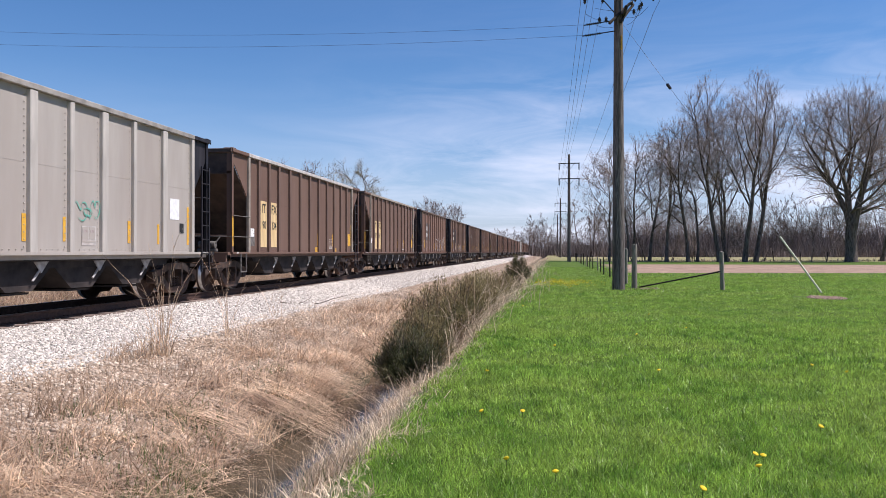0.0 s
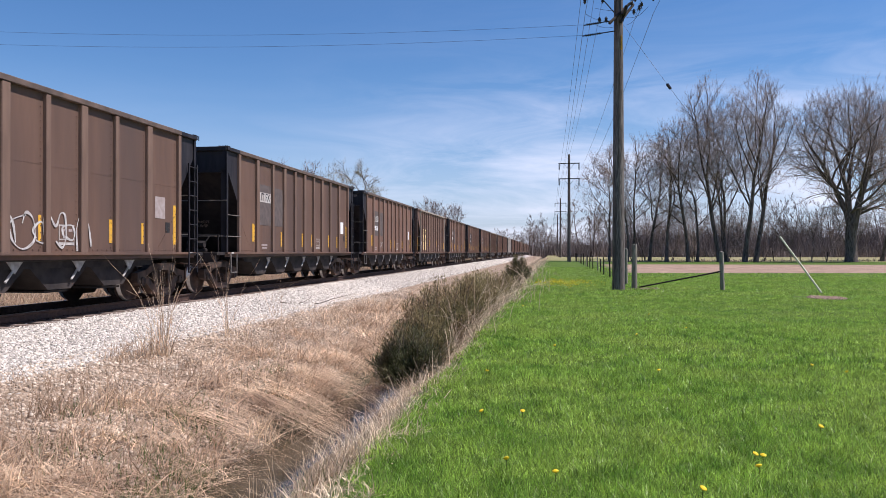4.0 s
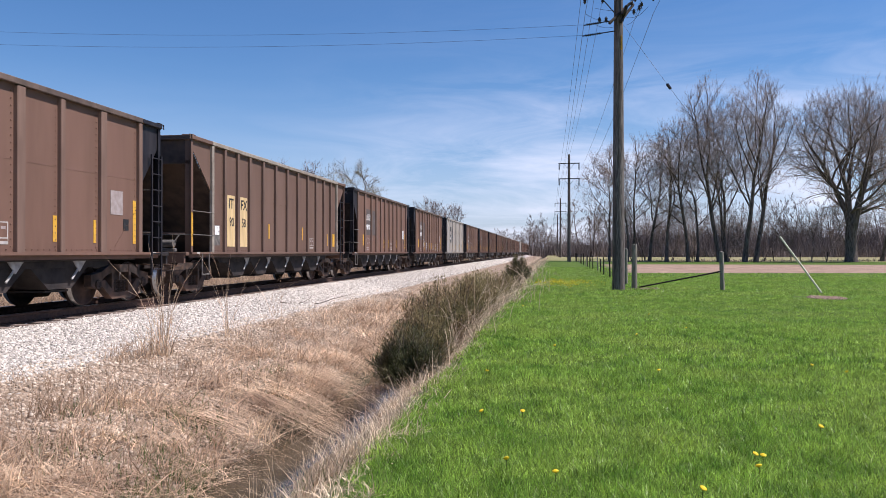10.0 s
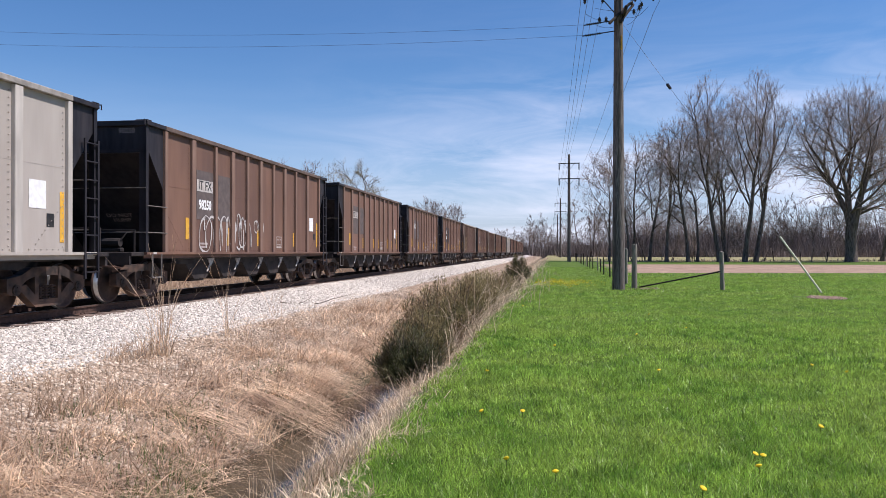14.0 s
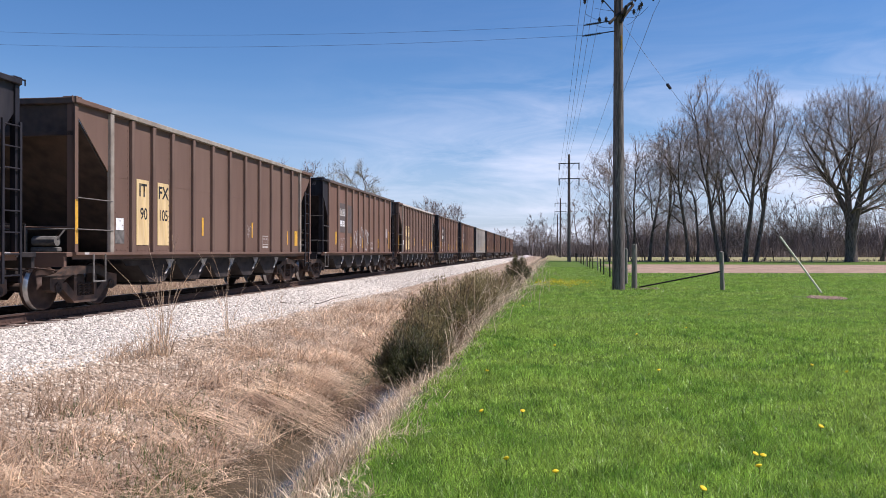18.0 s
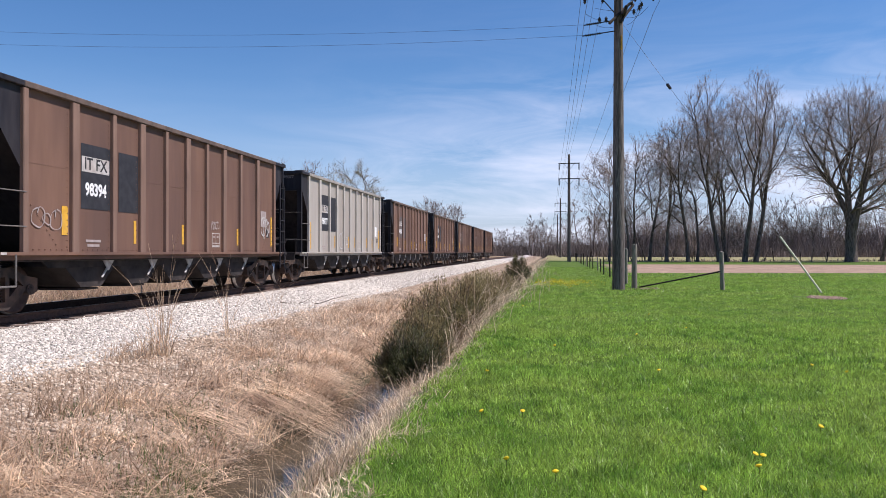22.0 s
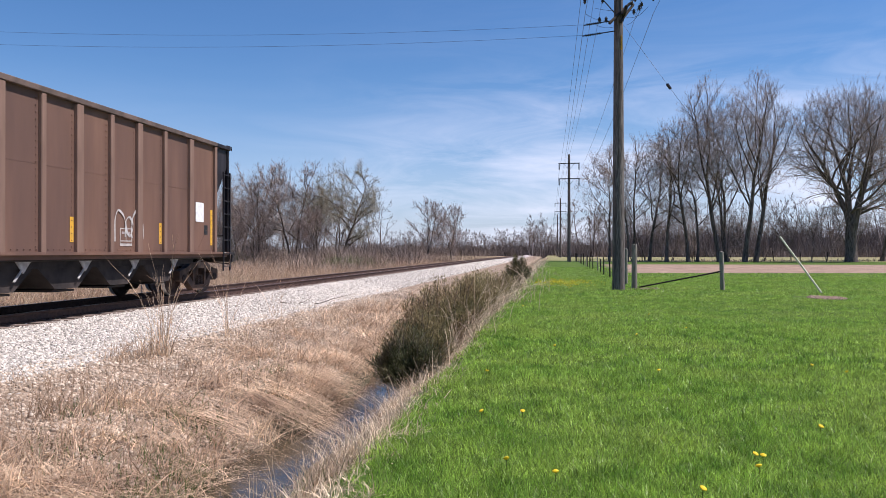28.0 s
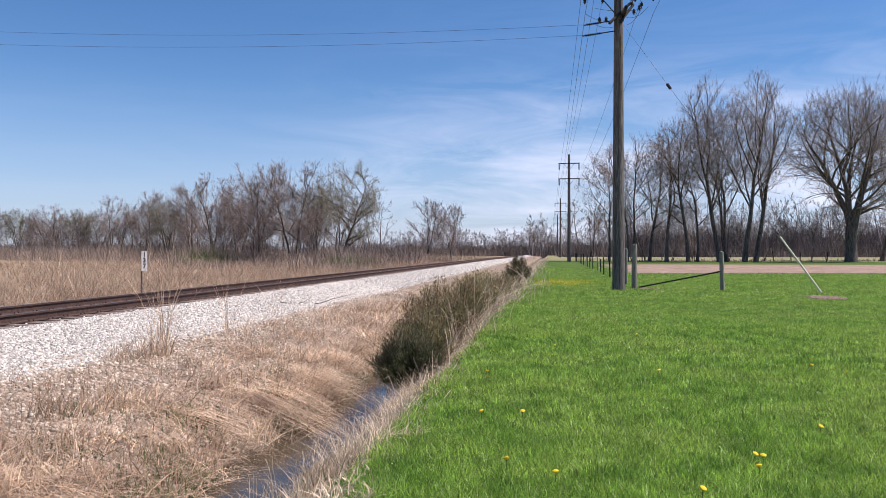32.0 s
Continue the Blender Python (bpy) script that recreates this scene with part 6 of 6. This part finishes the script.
def near_pole_details():
    p = near_pole
    for x0, y0, z0, x1, y1, z1 in ((-0.38, -0.5, 10.3, 0.45, 0.2, 11.25), (0.05, -0.28, 10.4, 0.62, 0.5, 11.3)):
        bm = bmesh.new()
        rod(bm, (x0, y0, z0), (x1, y1, z1), 0.06, 6)
        part("diagonal_arm", bm, DARKWOOD, p, "dark wooden diagonal arm")
    crossarm(p, 10.72, 1.1, "y")
    for q in ((-0.75, -0.4, 10.35), (-0.5, -0.4, 10.35), (0.55, -0.4, 10.6), (0.75, -0.4, 10.75), (0.45, -0.5, 10.9), (0.85, -0.3, 10.9)):
        insulator(p, q)
    bm = bmesh.new()
    box(bm, 0.07, 0.12, -0.2, -0.17, 9.35, 9.9)
    part("pole_tag", bm, YELLOW, p, "yellow plastic marker strip")
    bm = bmesh.new()
    rod(bm, (-0.16, -0.14, 0.0), (-0.1, -0.12, 10.0), 0.012, 6)
    part("ground_wire", bm, WIRE, p)
    tb = Tubes()
    s = np.linspace(0, 1, 9)
    for a, b, sag in (((-1.25, -0.3, 10.75), (-0.2, -0.2, 10.5), 0.12), ((-1.0, -0.3, 10.4), (0.0, -0.25, 10.3), 0.15), ((0.2, -0.3, 10.6), (1.1, -0.3, 10.95), 0.2), ((0.3, -0.25, 10.3), (0.85, -0.3, 10.9), 0.15), ((-0.9, -0.2, 11.0), (0.9, -0.2, 10.9), 0.1)):
        a, b = np.array(a), np.array(b)
        q = a + (b - a) * s[:, None]
        q[:, 2] -= 4 * sag * s * (1 - s)
        tb.add(q, np.full(9, 0.007), 4)
    part("jumper_wires", tb.mesh("jumper_wires"), WIRE, p)


near_pole_details()
for z, x0 in ((10.52, -1.35), (10.1, -1.4)):
    bm = bmesh.new()
    rod(bm, (-0.15, -0.2, z - 0.02), (x0, -0.24, z - 0.18), 0.022, 6)
    for k in range(7):
        f = 0.45 + 0.07 * k
        rod(bm, (-0.15 + (x0 + 0.15) * f, -0.2 - 0.04 * f, z - 0.02 - 0.16 * f), (-0.15 + (x0 + 0.15) * (f + 0.03), -0.2 - 0.04 * f, z - 0.02 - 0.16 * (f + 0.03)), 0.05, 8)
    part("strain_insulator", bm, GLAZE, near_pole, "dark dead-end insulator")


def span(name, a, b, sag, r, label):
    s = np.linspace(0, 1, 25)
    a, b = np.array(a, float), np.array(b, float)
    p = a + (b - a) * s[:, None]
    p[:, 2] -= 4 * sag * s * (1 - s)
    tb = Tubes()
    tb.add(p, np.full(25, r), 5)
    return tagged(part(name, tb.mesh(name), WIRE, None), label, "wire", "overhead wires")


POLE_Y = (30.34, 102.4, 185.2, 263.0, 345.0)
POLE_X = (2.62, 2.4, 2.3, 2.3, 2.3)
for off, z in ((-1.3, 12.0), (1.3, 12.0), (-1.3, 9.95), (1.3, 9.95), (-0.62, 12.75), (0.0, 14.0)):
    span("overhead_wire", (POLE_X[0] - 0.15 + off, -45.0, z + 0.2), (POLE_X[0] + off, POLE_Y[0] - 0.2, z + 0.75), 0.8, 0.008, "dark overhead line wire")
    for k in range(4):
        span("overhead_wire", (POLE_X[k] + off, POLE_Y[k] - 0.2, z + (0.75 if k == 0 else 0.2)), (POLE_X[k + 1] + off, POLE_Y[k + 1] - 0.2, z + 0.2), 0.9, 0.009 + 0.004 * k, "dark overhead line wire")
span("overhead_wire", (1.27, 30.1, 10.36), (-46, 31.0, 13.7), 0.9, 0.005, "service wire crossing over the track")
span("overhead_wire", (1.22, 30.1, 9.95), (-46, 31.0, 13.0), 0.9, 0.005, "service wire crossing over the track")


def guy():
    g = thing("guy_wire", "taut guy wire with pale plastic guard at its foot", "guy wire")
    a, b = Vector((PX + 0.15, 30.3, 10.4)), Vector((9.4, 28.15, 0.02))
    bm = bmesh.new()
    rod(bm, a, b, 0.0055, 6)
    part("cable", bm, WIRE, g)
    bm = bmesh.new()
    rod(bm, a.lerp(b, 0.243), a.lerp(b, 0.262), 0.055, 10)
    part("strain_insulator", bm, GLAZE, g, "black strain insulator")
    bm = bmesh.new()
    rod(bm, a.lerp(b, 0.805), a.lerp(b, 0.995), 0.033, 10)
    part("guard", bm, PALEGUARD, g, "pale yellow plastic guard")
    rng = np.random.default_rng(71)
    n = 900
    r, t = np.sqrt(rng.uniform(0, 1, n)), rng.uniform(0, 6.283, n)
    x, y = 8.85 + 0.55 * r * np.cos(t), 26.1 + 0.75 * r * np.sin(t)
    tagged(part("earth_patch", tri_mesh("earth_patch", *rocks(rng, x, y, rng.uniform(0.02, 0.075, n), 0.4)), EARTH, None), "patch of bare clods where the guy is anchored", "soil", kind="stuff")


guy()

# ---------------------------------------------------------------- fence, gate bar, milepost


def wood_post(name, at, h, r, label, lean=0.0, group=""):
    rng = np.random.default_rng(int(abs(at[0] * 31 + at[1] * 7)))
    tb = Tubes()
    s = np.linspace(0, 1, 6)
    tb.add(np.stack([lean * s, 0.01 * np.sin(4 * s), -0.1 + (h + 0.1) * s], 1), r * (1.05 - 0.1 * s + rng.normal(0, 0.02, 6)), 12)
    tb.add(np.array([[lean, 0, h - 0.002], [lean, 0, h + 0.012]]), [r * 0.95, r * 0.02], 12)
    ob = part(name, tb.mesh(name), POSTWOOD, None)
    ob.location = at
    return tagged(ob, label, "post", group)


wood_post("fence_post", (3.38, 31.83, 0), 1.8, 0.115, "stout round wooden gate post, grey and weathered")
wood_post("fence_post", (3.47, 36.2, 0.0), 1.65, 0.07, "thin grey wooden fence post")
wood_post("fence_post", (6.54, 30.46, 0), 1.5, 0.085, "round wooden gate post standing alone on the lawn", -0.04)
bm = bmesh.new()
rod(bm, (3.55, 31.7, 0.06), (6.46, 30.45, 0.74), 0.03, 8)
tagged(part("gate_bar", bm, DARKWOOD, None), "dark bar hung slanting between two gate posts", "bar")
rng = np.random.default_rng(81)
n = 260
x, y = rng.normal(3.75, 0.3, n), rng.normal(31.6, 0.35, n)
tagged(part("earth_patch", tri_mesh("earth_patch", *rocks(rng, x, y, rng.uniform(0.02, 0.07, n), 0.4)), EARTH, None), "bare soil at the foot of the gate post", "soil", kind="stuff")


def fence():
    f = thing("wire_fence", "wire fence on short dark posts running away along the lawn", "fence")
    rng = np.random.default_rng(82)
    ys = [40.5 + 4.6 * i for i in range(16)]
    for i, y in enumerate(ys):
        bm = bmesh.new()
        x = 3.45 + rng.normal(0, 0.05)
        z = float(ground_z(x, y))
        rod(bm, (0, 0, -0.1), (rng.normal(0, 0.03), 0, 1.05 + rng.normal(0, 0.07)), 0.04, 6)
        ob = part("post", bm, DARKWOOD if i % 4 else POSTWOOD, f)
        ob.location = (x, y, z)
    for k, z in enumerate((0.2, 0.45, 0.7, 0.92)):
        bm = bmesh.new()
        rod(bm, (3.45, 31.8, z), (3.45, ys[-1], z + 0.15), 0.006, 4)
        part("fence_wire", bm, WIRE, f)
    g = thing("cross_fence", "line of short posts crossing behind the lawn", "fence")
    for i in range(12):
        bm = bmesh.new()
        rod(bm, (0, 0, -0.1), (rng.normal(0, 0.04), 0, 1.3 + rng.normal(0, 0.1)), 0.07, 6)
        ob = part("post", bm, DARKWOOD, g)
        ob.location = (3.6 + 1.0 * i if i < 3 else 2.0 + 3.6 * i, 109.5 if i < 3 else 110 + 0.2 * i, 0.15)


fence()


def milepost():
    m = thing("milepost", "white railway milepost sign reading 137 on a thin post", "sign", at=(-14.5, 25.4, -0.2))
    bm = bmesh.new()
    box(bm, -0.02, 0.02, -0.02, 0.02, 0, 1.72)
    part("post", bm, WIRE, m, "thin dark steel post")
    bm = bmesh.new()
    box(bm, 0.025, 0.035, -0.03, 0.2, 1.02, 1.72)
    part("plate", bm, DULLWHITE, m, "white metal plate")
    for i, c in enumerate("137"):
        t = part("digit", text_mesh(c, 0.23, INK, 0.01), INK, m, "black digit %s" % c)
        t.location = (0.04, 0.085, 1.6 - 0.21 * i)
    m.rotation_euler = (0, 0, radians(-28))


milepost()


def sticks():
    rng = np.random.default_rng(91)
    tb = Tubes()
    for a, d, l in (((-7.9, 21.5, 0.02), (0.8, 1.0, 0.0), 2.6), ((-7.2, 22.6, -0.1), (0.9, 0.6, 0.02), 1.2), ((-7.5, 22.0, -0.05), (0.3, 1.0, 0.05), 0.9)):
        d = np.array(d) / np.linalg.norm(d)
        branch(tb, rng, a, d, l, 0.014, 0.005, 5, 6, 0.16)
    tagged(part("fallen_branch", tb.mesh("fallen_branch"), BARK, None), "thin dead branch lying on the ballast shoulder", "branch")


sticks()


def dandelions():
    rng = np.random.default_rng(92)
    bm = bmesh.new()
    lathe(bm, [(0.006, 0.0), (0.02, 0.008), (0.022, 0.014), (0.012, 0.02), (0.002, 0.021)], 10)
    head = bpy.data.meshes.new("flower_head")
    bm.to_mesh(head)
    bm.free()
    head.materials.append(FLOWER)
    bm = bmesh.new()
    rod(bm, (0, 0, -0.07), (0, 0, 0.004), 0.003, 5)
    stem = bpy.data.meshes.new("stem")
    bm.to_mesh(stem)
    bm.free()
    stem.materials.append(WEED)
    spots = [(0.03, 4.96), (1.42, 5.6), (1.47, 5.58), (1.37, 5.3), (0.89, 4.68), (2.18, 6.58), (-0.25, 6.81), (-0.61, 6.75), (-0.3, 5.22)]
    spots += [(float(rng.uniform(-1.0, 6)), float(rng.uniform(9, 22))) for i in range(9)]
    for x, y in spots:
        d = thing("dandelion", "yellow dandelion flower in the lawn", "flower", "dandelions in the lawn", at=(x, y, float(ground_z(x, y)) + 0.075))
        part("flower_head", head, FLOWER, d, "yellow flower head").rotation_euler = (rng.uniform(-0.4, 0.4), rng.uniform(-0.4, 0.4), 0)
        part("stem", stem, WEED, d)
    n = 420
    x, y = rng.normal(0.5, 0.85, n), rng.normal(36.5, 2.2, n)
    tagged(part("yellow_flowers", tri_mesh("yellow_flowers", *blades(rng, x, y, ground_z(x, y) + 0.05, rng.uniform(0.03, 0.08, n), rng.uniform(0.02, 0.04, n), 1.5, 0.5, 1)), FLOWER, None), "patch of yellow wild flowers at the lawn edge", "flowers", kind="stuff")


dandelions()


def gravel_patch():
    rng = np.random.default_rng(95)
    n = 1500
    x, y = 6.5 + np.abs(rng.normal(0, 0.42, n)), rng.normal(14.9, 0.42, n)
    tagged(part("pale_gravel", tri_mesh("pale_gravel", *rocks(rng, x, y, rng.uniform(0.02, 0.07, n), 0.2)), STONE, None), "spill of pale gravel at the edge of the lawn", "gravel", kind="stuff")


gravel_patch()

motions()
